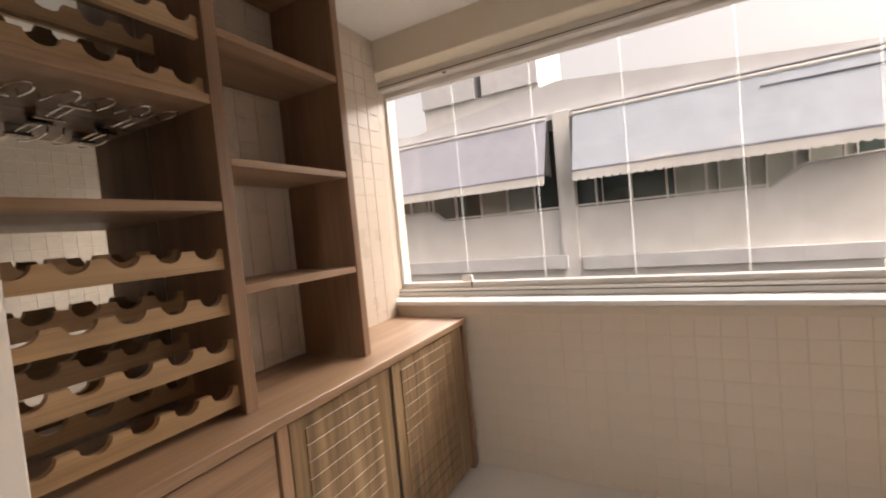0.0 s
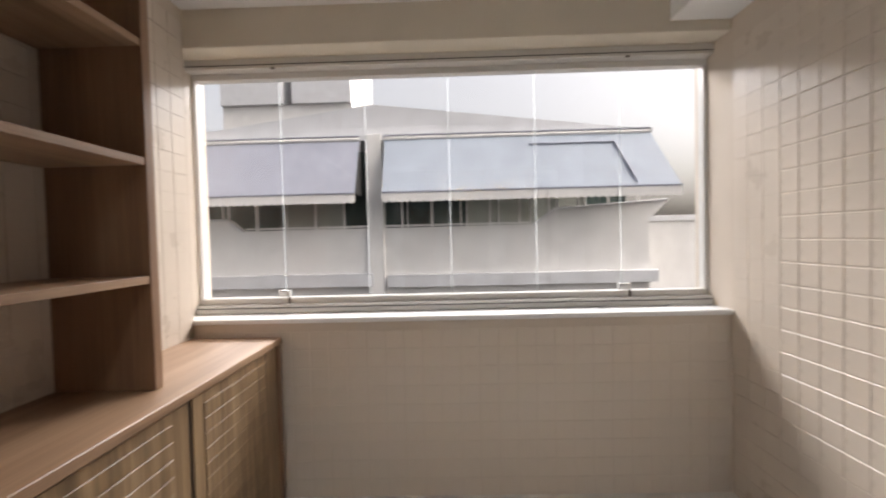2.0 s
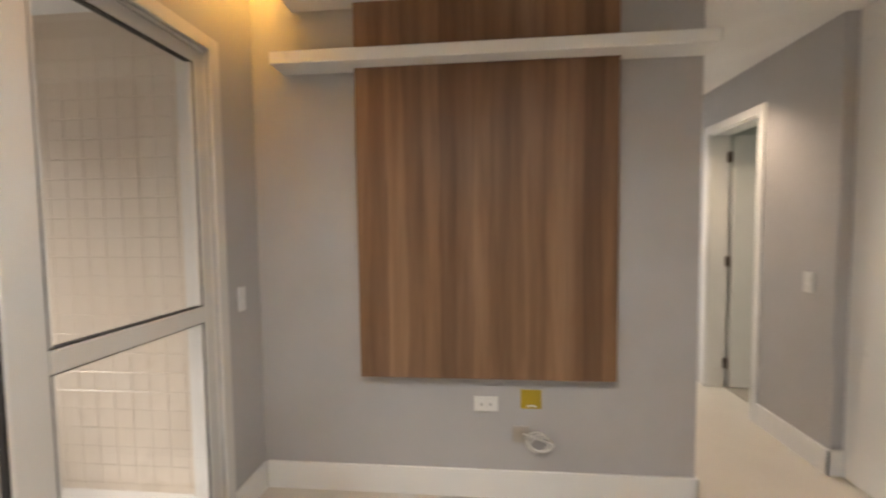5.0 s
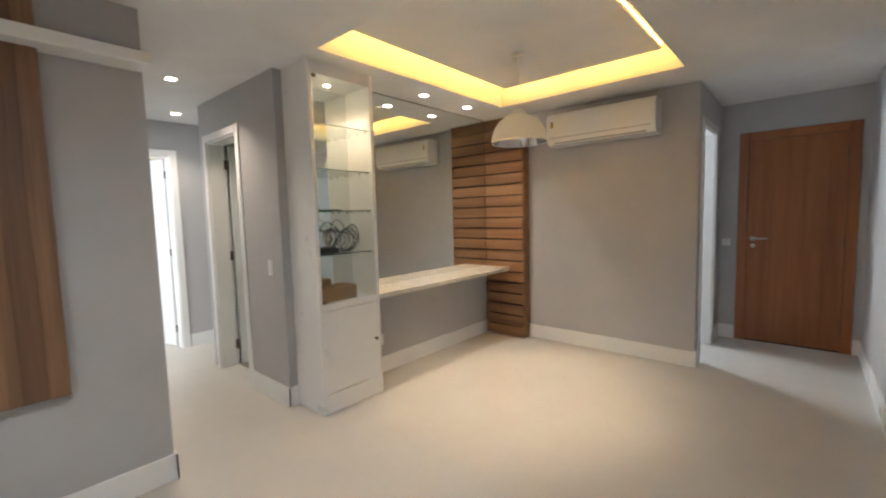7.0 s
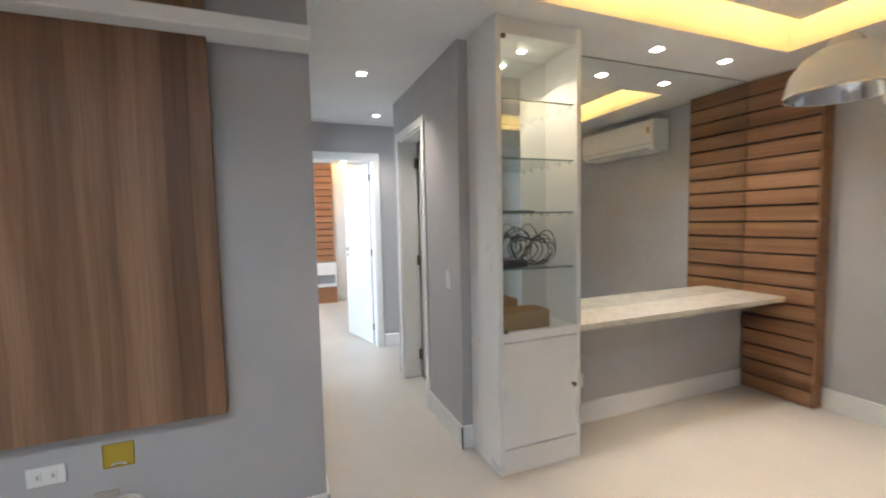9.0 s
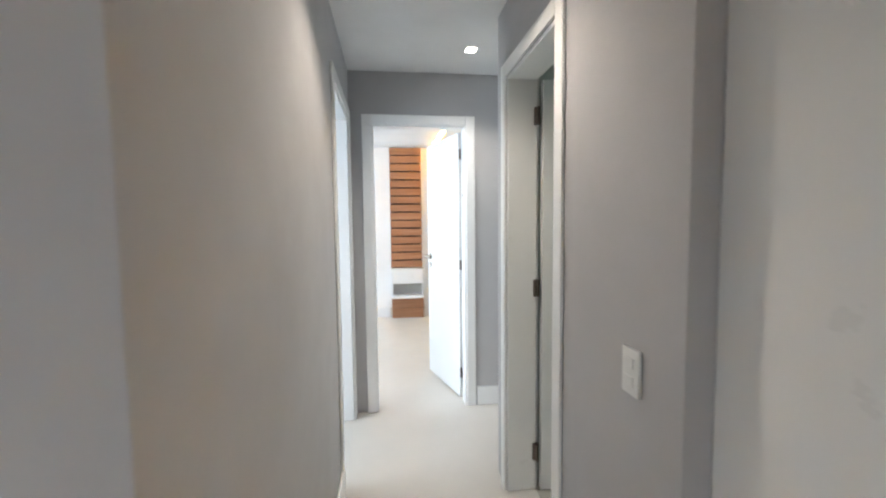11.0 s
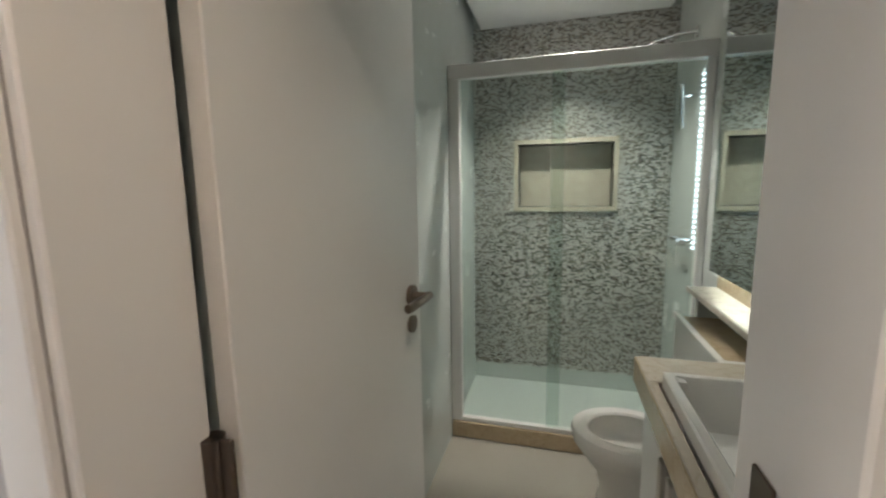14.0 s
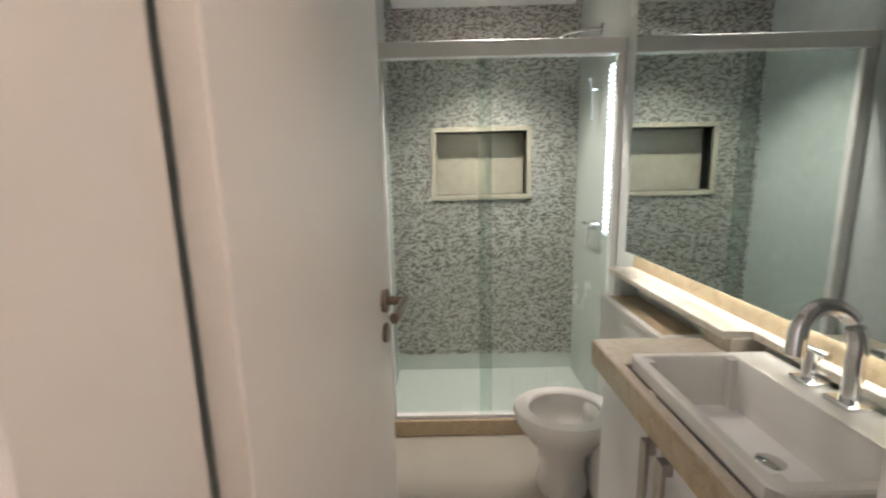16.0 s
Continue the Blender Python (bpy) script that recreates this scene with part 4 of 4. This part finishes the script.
    for q in ((x0 + G + 0.01, x1 - G - 0.01, y0 + G, y0 + G + 0.012), (x0 + G + 0.01, x1 - G - 0.01, y1 - G - 0.012, y1 - G),
              (x0 + G, x0 + G + 0.009, y0 + G + 0.013, y1 - G - 0.013), (x1 - G - 0.009, x1 - G, y0 + G + 0.013, y1 - G - 0.013)):
        part("strip", bm_box(*q, 2.6005, 2.615), "led", led)
led = thing("led_strip", (0.3, COVE_Y, 2.60), "warm led strip hidden in the curtain cove", "led strip", "ceiling led strips")
part("strip", bm_box(0.30, 3.18, COVE_Y - 0.035, COVE_Y - 0.004, 2.6005, 2.635), "led", led)

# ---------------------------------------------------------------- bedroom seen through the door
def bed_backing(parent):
    # The same near-black colour puts shade between the bedroom slats.
    part("backing", bm_box(8.838, 8.8498, -0.90, -0.46, 0.722, 2.446), "slat_shade", parent, "backing darkened for the shade between the slats")


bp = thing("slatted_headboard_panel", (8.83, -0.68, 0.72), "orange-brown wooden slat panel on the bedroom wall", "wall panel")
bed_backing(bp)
n = 15
for k in range(n):
    ph = (2.448 - 0.72) / n
    z = 0.72 + k * ph
    part("slat", bm_box(8.808 - 0.012 * (k % 2), 8.8375, -0.905, -0.455, z + 0.009, z + ph - 0.009, 0.003), "bedslat", bp)
ns = thing("bedside_cabinet", (8.7, -0.68, 0.0), "white bedside unit with an open niche and wooden base", "bedside table")
part("top_box", bm_box(8.72, 8.8495, -0.915, -0.46, 0.50, 0.715, 0.003), "trim", ns)
part("niche_back", bm_box(8.83, 8.8495, -0.915, -0.46, 0.33, 0.4995), "grey_plastic", ns)
part("side", bm_box(8.72, 8.8295, -0.915, -0.897, 0.33, 0.4995), "trim", ns)
part("side", bm_box(8.72, 8.8295, -0.478, -0.46, 0.33, 0.4995), "trim", ns)
part("shelf", bm_box(8.66, 8.8495, -0.92, -0.455, 0.295, 0.3295, 0.003), "trim", ns)
for k in range(2):
    part("wooden_front", bm_box(8.74, 8.8495, -0.915, -0.46, 0.0 + k * 0.148, 0.143 + k * 0.15, 0.002), "bedslat", ns)
bl = thing("bedroom_led_strip", (7.7, -0.98, 2.44), "warm led strip along the bedroom ceiling", "led strip")
part("strip", bm_box(6.7, 8.8, -1.10, -1.06, 2.435, 2.4495), "led", bl)

# ---------------------------------------------------------------- bathroom
before = set(bpy.data.objects)
mos = thing("mosaic_wall", (4.2, -3.505, 0.16), "small stone chip mosaic panel on the shower wall", "mosaic", "", "structure")
verts, faces = [], []
rnd = random.Random(11)
step, rise = 0.0145, 0.0098
nx, nz = int((4.824 - 3.606) / step), int((2.45 - 0.16) / rise)
for j in range(nz):
    for i in range(nx):
        x = 3.606 + (i + 0.5) * step + (0.5 * step if j % 2 else 0) * 0.5
        z = 0.163 + (j + 0.5) * rise
        if 3.90 < x < 4.56 and 1.25 < z < 1.725:
            continue
        hw, hh = step * rnd.uniform(0.36, 0.49), rise * rnd.uniform(0.38, 0.48)
        d = rnd.uniform(0.003, 0.009)
        o = len(verts)
        y0, y1 = -3.5098, -3.5098 + d
        verts += [(x - hw, y0, z - hh), (x + hw, y0, z - hh), (x + hw, y0, z + hh), (x - hw, y0, z + hh),
                  (x - hw * 0.8, y1, z - hh * 0.8), (x + hw * 0.8, y1, z - hh * 0.8), (x + hw * 0.8, y1, z + hh * 0.8), (x - hw * 0.8, y1, z + hh * 0.8)]
        faces += [(o + 4, o + 5, o + 6, o + 7), (o, o + 1, o + 5, o + 4), (o + 1, o + 2, o + 6, o + 5), (o + 2, o + 3, o + 7, o + 6), (o + 3, o, o + 4, o + 7)]
me = bpy.data.meshes.new("mosaic_chips")
me.from_pydata(verts, [], faces)
me.materials.append(M["pebble"])
mo = new("mosaic_chips", me)
mo.parent = mos
mo.matrix_parent_inverse = to_world(mos).inverted()
tagged(mo, "white, taupe and brown stone chips", kind="stuff")
nf = thing("niche_frame", (4.23, -3.5, 1.25), "pale beige stone shelf niche set in the shower wall", "niche")
for q in ((3.905, 4.555, 1.69, 1.72), (3.905, 4.555, 1.255, 1.285), (3.905, 3.935, 1.2855, 1.6895), (4.525, 4.555, 1.2855, 1.6895)):
    part("rim", bm_box(q[0], q[1], -3.66, -3.488, q[2], q[3], 0.002), "beige_light", nf)
part("soap_dish", bm_box(4.19, 4.27, -3.54, -3.50, 1.2855, 1.292, 0.003), "chrome", nf)

cu = solid("shower_kerb", bm_box(3.606, 4.823, -2.86, -2.798, 0.0045, 0.098, 0.004), "beige", "beige marble kerb of the shower", "kerb", "structure")
solid("floor_shower", bm_box(3.606, 4.823, -3.508, -2.861, 0.0045, 0.05), "bath_wall", "white shower floor behind the kerb", "floor", "structure")
sg = thing("shower_screen", (4.2, -2.83, 0.1), "sliding glass shower screen with white aluminium rails", "shower screen")
part("header", bm_box(3.606, 4.823, -2.855, -2.80, 1.965, 2.035, 0.003), "trim", sg)
part("side_post", bm_box(4.765, 4.823, -2.85, -2.81, 0.0985, 1.9645, 0.003), "trim", sg)
part("side_post", bm_box(3.606, 3.64, -2.85, -2.81, 0.0985, 1.9645, 0.003), "trim", sg)
part("bottom_rail", bm_box(3.6405, 4.7645, -2.85, -2.81, 0.0985, 0.122, 0.002), "trim", sg)
part("pane", bm_box(4.24, 4.764, -2.846, -2.838, 0.1225, 1.9645), "green_glass", sg, "clear greenish glass pane", shadow=False)
part("pane", bm_box(3.641, 4.30, -2.824, -2.816, 0.1225, 1.9645), "green_glass", sg, "clear greenish glass pane", shadow=False)
part("pane_edge", bm_box(4.236, 4.2395, -2.846, -2.838, 0.1225, 1.9645), "glass_edge", sg)
part("pane_edge", bm_box(4.3005, 4.304, -2.824, -2.816, 0.1225, 1.9645), "glass_edge", sg)

# shower fittings
sf = thing("overhead_shower", (3.61, -3.12, 2.17), "thin chrome shower arm on the side wall", "shower")
part("rose", bm_cyl((3.605, -3.12, 2.17), (3.615, -3.12, 2.17), 0.03, seg=20), "chrome", sf)
part("arm", bm_tube([(3.612, -3.12, 2.17), (3.70, -3.14, 2.172), (3.80, -3.17, 2.16), (3.86, -3.19, 2.12)], 0.008, 10), "chrome", sf, smooth=True)
hs = thing("hand_shower", (3.62, -3.11, 1.85), "chrome hand shower on its wall hook", "shower")
part("hook", bm_cyl((3.605, -3.11, 1.86), (3.66, -3.11, 1.86), 0.012, seg=14), "chrome", hs)
part("wand", bm_tube([(3.655, -3.11, 1.70), (3.66, -3.11, 1.80), (3.67, -3.11, 1.92)], 0.011, 10), "chrome", hs, smooth=True)
vl = thing("shower_valve", (3.62, -3.09, 1.13), "chrome cross-handle shower valve", "tap")
for y in (-3.05, -3.13):
    part("stem", bm_cyl((3.605, y, 1.13), (3.67, y, 1.13), 0.014, seg=14), "chrome", vl)
    part("cross_handle", bm_tube([(3.668, y - 0.03, 1.13), (3.668, y + 0.03, 1.13)], 0.008, 10), "chrome", vl)
part("spout", bm_tube([(3.61, -3.09, 1.10), (3.66, -3.09, 1.10), (3.665, -3.09, 1.0)], 0.008, 10), "chrome", vl)

# Bright strip taken for a glass reflection, built as a glowing slatted pane.
wn2 = thing("bathroom_window", (3.61, -2.93, 1.1), "narrow glowing slatted strip in place of a reflection in the shower", "window")
part("pane", bm_box(3.6045, 3.607, -3.00, -2.862, 1.08, 1.955), "strip_glow", wn2, "glowing pane behind the slats")
for k in range(34):
    z = 1.085 + k * 0.0257
    part("slat", bm_box(3.6075, 3.618, -3.00, -2.862, z, z + 0.011), "trim", wn2)

# vanity
va = thing("vanity_cabinet", (3.8, -1.55, 0), "white vanity cabinet with metal bar handles", "vanity")
part("body", bm_box(3.606, 3.985, -1.905, -1.16, 0.10, 0.8395, 0.002), "trim", va)
part("plinth", bm_box(3.606, 3.93, -1.90, -1.16, 0.0045, 0.0995), "trim", va)
for y0, y1, hy in ((-1.902, -1.555, -1.59), (-1.551, -1.162, -1.52)):
    dr = part("door", bm_box(3.9855, 4.003, y0, y1, 0.105, 0.835, 0.002), "trim", va)
    part("handle", bm_box(4.018, 4.030, hy - 0.014, hy + 0.014, 0.52, 0.81, 0.002), "steel", dr, "flat brushed metal bar handle")
    part("handle_foot", bm_box(4.0035, 4.018, hy - 0.012, hy + 0.012, 0.78, 0.81), "steel", dr)
    part("handle_foot", bm_box(4.0035, 4.018, hy - 0.012, hy + 0.012, 0.52, 0.55), "steel", dr)
vt = thing("marble_countertop", (3.8, -1.55, 0.84), "beige marble vanity top with a thick front edge", "countertop")
b = bm_box(3.606, 4.03, -1.925, -1.755, 0.84, 0.918, 0.003)
bm_box(3.606, 3.64, -1.7549, -1.16, 0.84, 0.918, bm=b)
bm_box(4.005, 4.03, -1.7549, -1.16, 0.84, 0.918, 0.002, bm=b)
bm_box(3.64, 4.005, -1.258, -1.16, 0.84, 0.918, bm=b)
part("slab", b, "beige_light", vt)
part("front_edge", bm_box(4.0302, 4.034, -1.925, -1.16, 0.842, 0.916, 0.001), "beige", vt)
sk = thing("basin", (3.82, -1.5, 0.95), "rectangular white ceramic basin set in the marble top", "basin")
b = bmesh.new()
ox0, ox1, oy0, oy1 = 3.645, 4.0, -1.745, -1.262
rings = []
for inset_x0, inset, z in ((0, 0, 0.9185), (0, 0, 0.948), (0.004, 0.004, 0.952), (0.10, 0.022, 0.952), (0.105, 0.027, 0.947), (0.115, 0.045, 0.86), (0.13, 0.07, 0.832)):
    rings.append([b.verts.new(v) for v in ((ox0 + inset_x0, oy0 + inset, z), (ox1 - inset, oy0 + inset, z), (ox1 - inset, oy1 - inset, z), (ox0 + inset_x0, oy1 - inset, z))])
for p, q in zip(rings, rings[1:]):
    for i in range(4):
        b.faces.new((p[i], p[(i + 1) % 4], q[(i + 1) % 4], q[i]))
b.faces.new(rings[-1])
bmesh.ops.bevel(b, geom=[e for e in b.edges if abs(e.verts[0].co.z - e.verts[1].co.z) > 0.01], offset=0.018, segments=4, affect="EDGES")
part("bowl", b, "ceramic", sk, smooth=True)
part("drain", bm_spin([(0.001, 0.010), (0.022, 0.009), (0.032, 0.004), (0.034, 0.0)], (3.83, -1.475, 0.833), 28), "chrome", sk, "chrome drain cap", True)
tp = thing("basin_tap", (3.71, -1.415, 0.953), "tall curved chrome basin tap", "tap")
part("base_plate", bm_box(3.682, 3.742, -1.430, -1.370, 0.9525, 0.966, 0.003), "chrome", tp)
part("spout", bm_tube([(3.712, -1.400, 0.962), (3.712, -1.400, 1.08)] + [(3.772 - 0.06 * math.cos(a), -1.400 - 0.01 * math.sin(a), 1.08 + 0.075 * math.sin(a)) for a in [math.pi * k / 14 for k in range(1, 13)]] + [(3.83, -1.402, 1.06)], 0.0165, 16), "chrome", tp, smooth=True)
tv2 = thing("tap_valve", (3.71, -1.515, 0.953), "chrome tap valve with a cross bar", "tap")
part("base_plate", bm_box(3.685, 3.737, -1.543, -1.491, 0.9525, 0.964, 0.003), "chrome", tv2)
part("stem", bm_cyl((3.711, -1.517, 0.963), (3.711, -1.517, 1.025), 0.014, seg=16), "chrome", tv2, smooth=True)
part("cross_bar", bm_tube([(3.711, -1.555, 1.028), (3.711, -1.479, 1.028)], 0.009, 10), "chrome", tv2, smooth=True)

tp.location += Vector((-0.03, -0.085, 0))
tv2.location += Vector((-0.03, -0.062, 0))
ld = thing("stone_ledge", (3.66, -1.9, 0.95), "pale marble ledge running along the wall over the counter", "ledge")
part("slab", bm_box(3.606, 3.725, -2.605, -1.80, 0.962, 0.984, 0.002), "marble", ld)
part("slab", bm_box(3.606, 3.645, -1.7995, -1.16, 0.962, 0.984, 0.002), "marble", ld)
part("upstand", bm_box(3.606, 3.612, -2.605, -1.16, 0.9845, 1.042), "beige", ld, "beige marble upstand")
part("support", bm_box(3.606, 3.70, -1.92, -1.80, 0.9185, 0.9615), "beige_light", ld)
part("end_support", bm_box(3.606, 3.69, -2.60, -2.56, 0.0045, 0.9615), "bath_wall", ld)
bmr = thing("bathroom_mirror", (3.61, -1.9, 1.045), "large bathroom mirror lit from behind its lower edge", "mirror")
part("mirror_glass", bm_box(3.622, 3.627, -2.66, -1.16, 1.045, 2.40, 0.001), "bath_mirror", bmr)
part("backing", bm_box(3.606, 3.6215, -2.64, -1.18, 1.075, 2.39), "trim", bmr)
part("led", bm_box(3.612, 3.620, -2.62, -1.20, 1.062, 1.0745), "led_cool", bmr, "cool white led line")

# toilet
to = thing("toilet", (3.95, -2.41, 0), "white ceramic toilet without a seat, tank by the wall", "toilet")
prof = [(0.095, 0.0045), (0.098, 0.05), (0.085, 0.12), (0.095, 0.20), (0.15, 0.29), (0.182, 0.345), (0.188, 0.385), (0.184, 0.402), (0.172, 0.408), (0.135, 0.404), (0.128, 0.395), (0.135, 0.36), (0.12, 0.30), (0.06, 0.25), (0.001, 0.245)]
part("bowl", bm_spin(prof, (3.965, -2.41, 0), 48, 1.18, 0.98), "ceramic", to, smooth=True)
part("neck", bm_box(3.70, 3.86, -2.50, -2.32, 0.0045, 0.38, 0.03, seg=3), "ceramic", to, smooth=True)
part("tank", bm_box(3.613, 3.775, -2.55, -2.00, 0.40, 0.862, 0.012, seg=2), "ceramic", to, smooth=True)
part("tank_rim", bm_box(3.608, 3.785, -2.03, -2.005, 0.8625, 0.885, 0.003), "ceramic", to)
part("tank_rim", bm_box(3.762, 3.785, -2.545, -2.0305, 0.8625, 0.885, 0.003), "ceramic", to)
part("tank_well", bm_box(3.614, 3.7615, -2.54, -2.0305, 0.8625, 0.868), "beige", to, "brown open top of the tank")

BATH += [ob for ob in bpy.data.objects if ob not in before and not ob.parent]
for ob in BATH:
    ob.location += Vector((0.095, -0.10, 0))

# ---------------------------------------------------------------- outside
solid("ground", bm_box(-400, 400, 4.6, 800, -9.2, -9.0), "asphalt", "grey street ground far below the balcony", "ground", "structure")
hb = thing("house_opposite", (1, 16, -9), "white apartment building opposite with awnings over its roof terrace", "house")
FY = 16.0
part("wall", bm_prism([(-16, -9), (8.3, -9), (8.3, 1.84), (8.98, 2.5), (5.14, 2.27), (4.42, 1.73), (-5.5, 1.73), (-6.0, 2.16), (-16, 2.2)], "y", FY, FY + 0.4), "facade", hb)
part("side_wall", bm_box(8.0, 8.3, FY + 0.4, FY + 9, -9, 1.84), "facade", hb)
part("cornice", bm_box(-16, -0.98, FY - 0.25, FY - 0.001, -0.2, 0.24, 0.01), "roof", hb, "pale grey band")
part("cornice", bm_box(-0.5, 8.5, FY - 0.25, FY - 0.001, -0.25, 0.16, 0.01), "roof", hb, "pale grey band")
part("pilaster", bm_box(-1.15, -0.62, FY - 0.15, FY + 0.38, -9, 4.9, 0.01), "facade", hb)
part("terrace_back", bm_box(-16, 8.2, FY + 1.6, FY + 1.9, 1.5, 5.0), "far_glass", hb, "dark terrace glazing")
rnd = random.Random(3)
x = -13.0
while x < 7.6:
    w = rnd.uniform(0.7, 1.3)
    win2 = part("window", bm_box(x, x + w, FY + 1.52, FY + 1.599, 1.55, 3.2), "far_glass" if rnd.random() < 0.6 else "curtain", hb)
    part("window_frame", bm_box(x - 0.04, x, FY + 1.46, FY + 1.599, 1.5, 3.2), "trim", win2)
    x += w + 0.06
for i in range(24):
    xx = -15 + i
    part("rail_post", bm_box(xx - 0.03, xx + 0.03, FY + 0.1, FY + 0.16, 1.72, 2.72), "facade", hb)
part("rail", bm_box(-5.4, 4.4, FY + 0.05, FY + 0.11, 1.80, 1.86), "facade", hb)
part("roof", bm_prism([(-17, 5.02), (-6.45, 5.25), (-0.97, 6.0), (8.38, 4.9), (8.38, 4.7), (-17, 4.7)], "y", FY + 0.2, FY + 9), "roof", hb, "grey sheet roof")
part("eave", bm_box(-16.5, 8.4, FY - 0.1, FY + 0.199, 4.70, 4.86), "roof", hb)


def awning(x0, x1, ztop, zbot, out, material, label, flare=0.0):
    b = bmesh.new()
    f, g = FY - 0.12, FY - 0.12 - out
    top = [b.verts.new(v) for v in ((x0, f, ztop), (x1, f, ztop), (x1 + flare, g, zbot), (x0, g, zbot))]
    low = [b.verts.new(v.co - Vector((0, 0, 0.03))) for v in top]
    b.faces.new(top), b.faces.new(low)
    for i in range(4):
        b.faces.new((top[i], top[(i + 1) % 4], low[(i + 1) % 4], low[i]))
    aw = part("awning", b, material, hb, label)
    part("roller", bm_cyl((x0, FY - 0.1, ztop + 0.03), (x1, FY - 0.1, ztop + 0.03), 0.07, seg=12), "facade", aw)
    x1 += flare
    b = bmesh.new()
    n = int((x1 - x0) / 0.22)
    w = (x1 - x0) / n
    for i in range(n):
        c = x0 + (i + 0.5) * w
        poly = [(c - w / 2, zbot - 0.031), (c - w / 2, zbot - 0.25)] + [(c - w / 2 * math.cos(math.pi * k / 6), zbot - 0.25 - 0.07 * math.sin(math.pi * k / 6)) for k in range(1, 6)] + [(c + w / 2, zbot - 0.25), (c + w / 2, zbot - 0.031)]
        bm_prism(poly, "y", FY - 0.15 - out, FY - 0.13 - out, b)
    part("valance", b, "facade", aw, "pale scalloped awning valance")
    part("hem_bar", bm_box(x0, x1, g - 0.05, g - 0.002, zbot - 0.02, zbot + 0.03), "awning_dark", aw)
    part("head_line", bm_box(x0, x1 - flare, FY - 0.16, FY - 0.101, ztop + 0.11, ztop + 0.15), "awning_dark", aw)
    return aw


awning(-15.0, -1.35, 4.72, 2.85, 0.9, "awning_dark", "mauve-grey sloping canvas awning")
right_awning = awning(-0.5, 8.3, 4.72, 2.85, 0.9, "awning", "pale blue-grey sloping canvas awning", 0.55)
# Black sheet added to paint the shade seen through the awning's open end.
part("side_flap", bm_prism([(FY - 0.12, 4.7), (FY - 1.0, 2.84), (FY - 0.12, 2.84)], "x", -1.33, -1.31), "black", hb, "black sheet standing for shade in the open awning end")
for p0, p1 in (((4.3, 0.18), (7.05, 0.18)), ((7.05, 0.18), (7.5, 0.93))):
    def on_canvas(p):
        return (p[0], FY - 0.12 - 0.9 * p[1] - 0.02, 4.72 - 1.87 * p[1] + 0.02)
    part("seam", bm_tube([on_canvas(p0), on_canvas(p1)], 0.03, 6), "awning_dark", right_awning, "dark mended seam in the canvas")
part("parapet_cap", bm_box(-5.5, 4.42, FY - 0.04, FY - 0.001, 1.68, 1.76), "facade", hb)
for p0, p1 in (((4.42, 1.73), (5.14, 2.27)), ((5.14, 2.27), (8.9, 2.49)), ((-6.0, 2.16), (-5.5, 1.73)), ((-16, 2.2), (-6.0, 2.16))):
    part("parapet_cap", bm_tube([(p0[0], FY - 0.03, p0[1]), (p1[0], FY - 0.03, p1[1])], 0.04, 6), "roof", hb)
nb = thing("neighbour_house", (14, 20, -9), "sunlit white neighbouring building", "house")
part("wall", bm_box(8.6, 16, 21, 30, -9, 1.9), "facade", nb)
part("roof", bm_box(8.5, 16.2, 20.9, 30.2, 1.9, 2.15, 0.02), "roof", nb)
# Made-up tower that carries two floating grey shapes taken for a reflection.
tb = thing("distant_tower", (-11, 41, -9), "made-up distant tower carrying two grey shapes taken for a reflection", "apartment building")
part("wall", bm_box(-19.6, -7.4, 41, 52, -9, 14.2), "facade", tb)
part("upper_floors", bm_box(-19.6, -13.7, 40.6, 52, 14.21, 24), "roof", tb)
part("upper_floors", bm_box(-12.9, -7.4, 40.6, 52, 14.21, 24), "roof", tb)

# ---------------------------------------------------------------- balcony tiles, piece by piece
tile_me = tile_mesh("tile", "-x")
right_wall = bpy.data.objects["wall_balcony_right"]
count, rest = 0, []
for i in range(int((4.10 - 2.18) / PITCH)):
    for j in range(-1, 23):
        y, z = 4.03 - i * PITCH, 0.09 + j * PITCH
        if 3 <= i <= 17 and 4 <= j <= 23 and count < 300:
            t = new("tile", tile_me)
            t.parent = right_wall
            t.location = (3.1275, y, z)
            count += 1
        else:
            rest.append((3.1275, y, z))
joined_tiles("tiles", "-x", rest, right_wall, "cream glazed wall tiles")
left = [(0.263, 4.03 - i * PITCH, 0.09 + j * PITCH) for i in range(19) for j in range(25)]
joined_tiles("tiles", "+x", left, bpy.data.objects["wall_balcony_left"], "cream glazed wall tiles")
front_me = tile_mesh("tile", "-y")
parapet = bpy.data.objects["wall_parapet"]
for i in range(29):
    for j in range(9):
        t = new("tile", front_me)
        t.parent = parapet
        t.location = (0.245 + i * PITCH, 4.1128, 0.05 + j * PITCH)
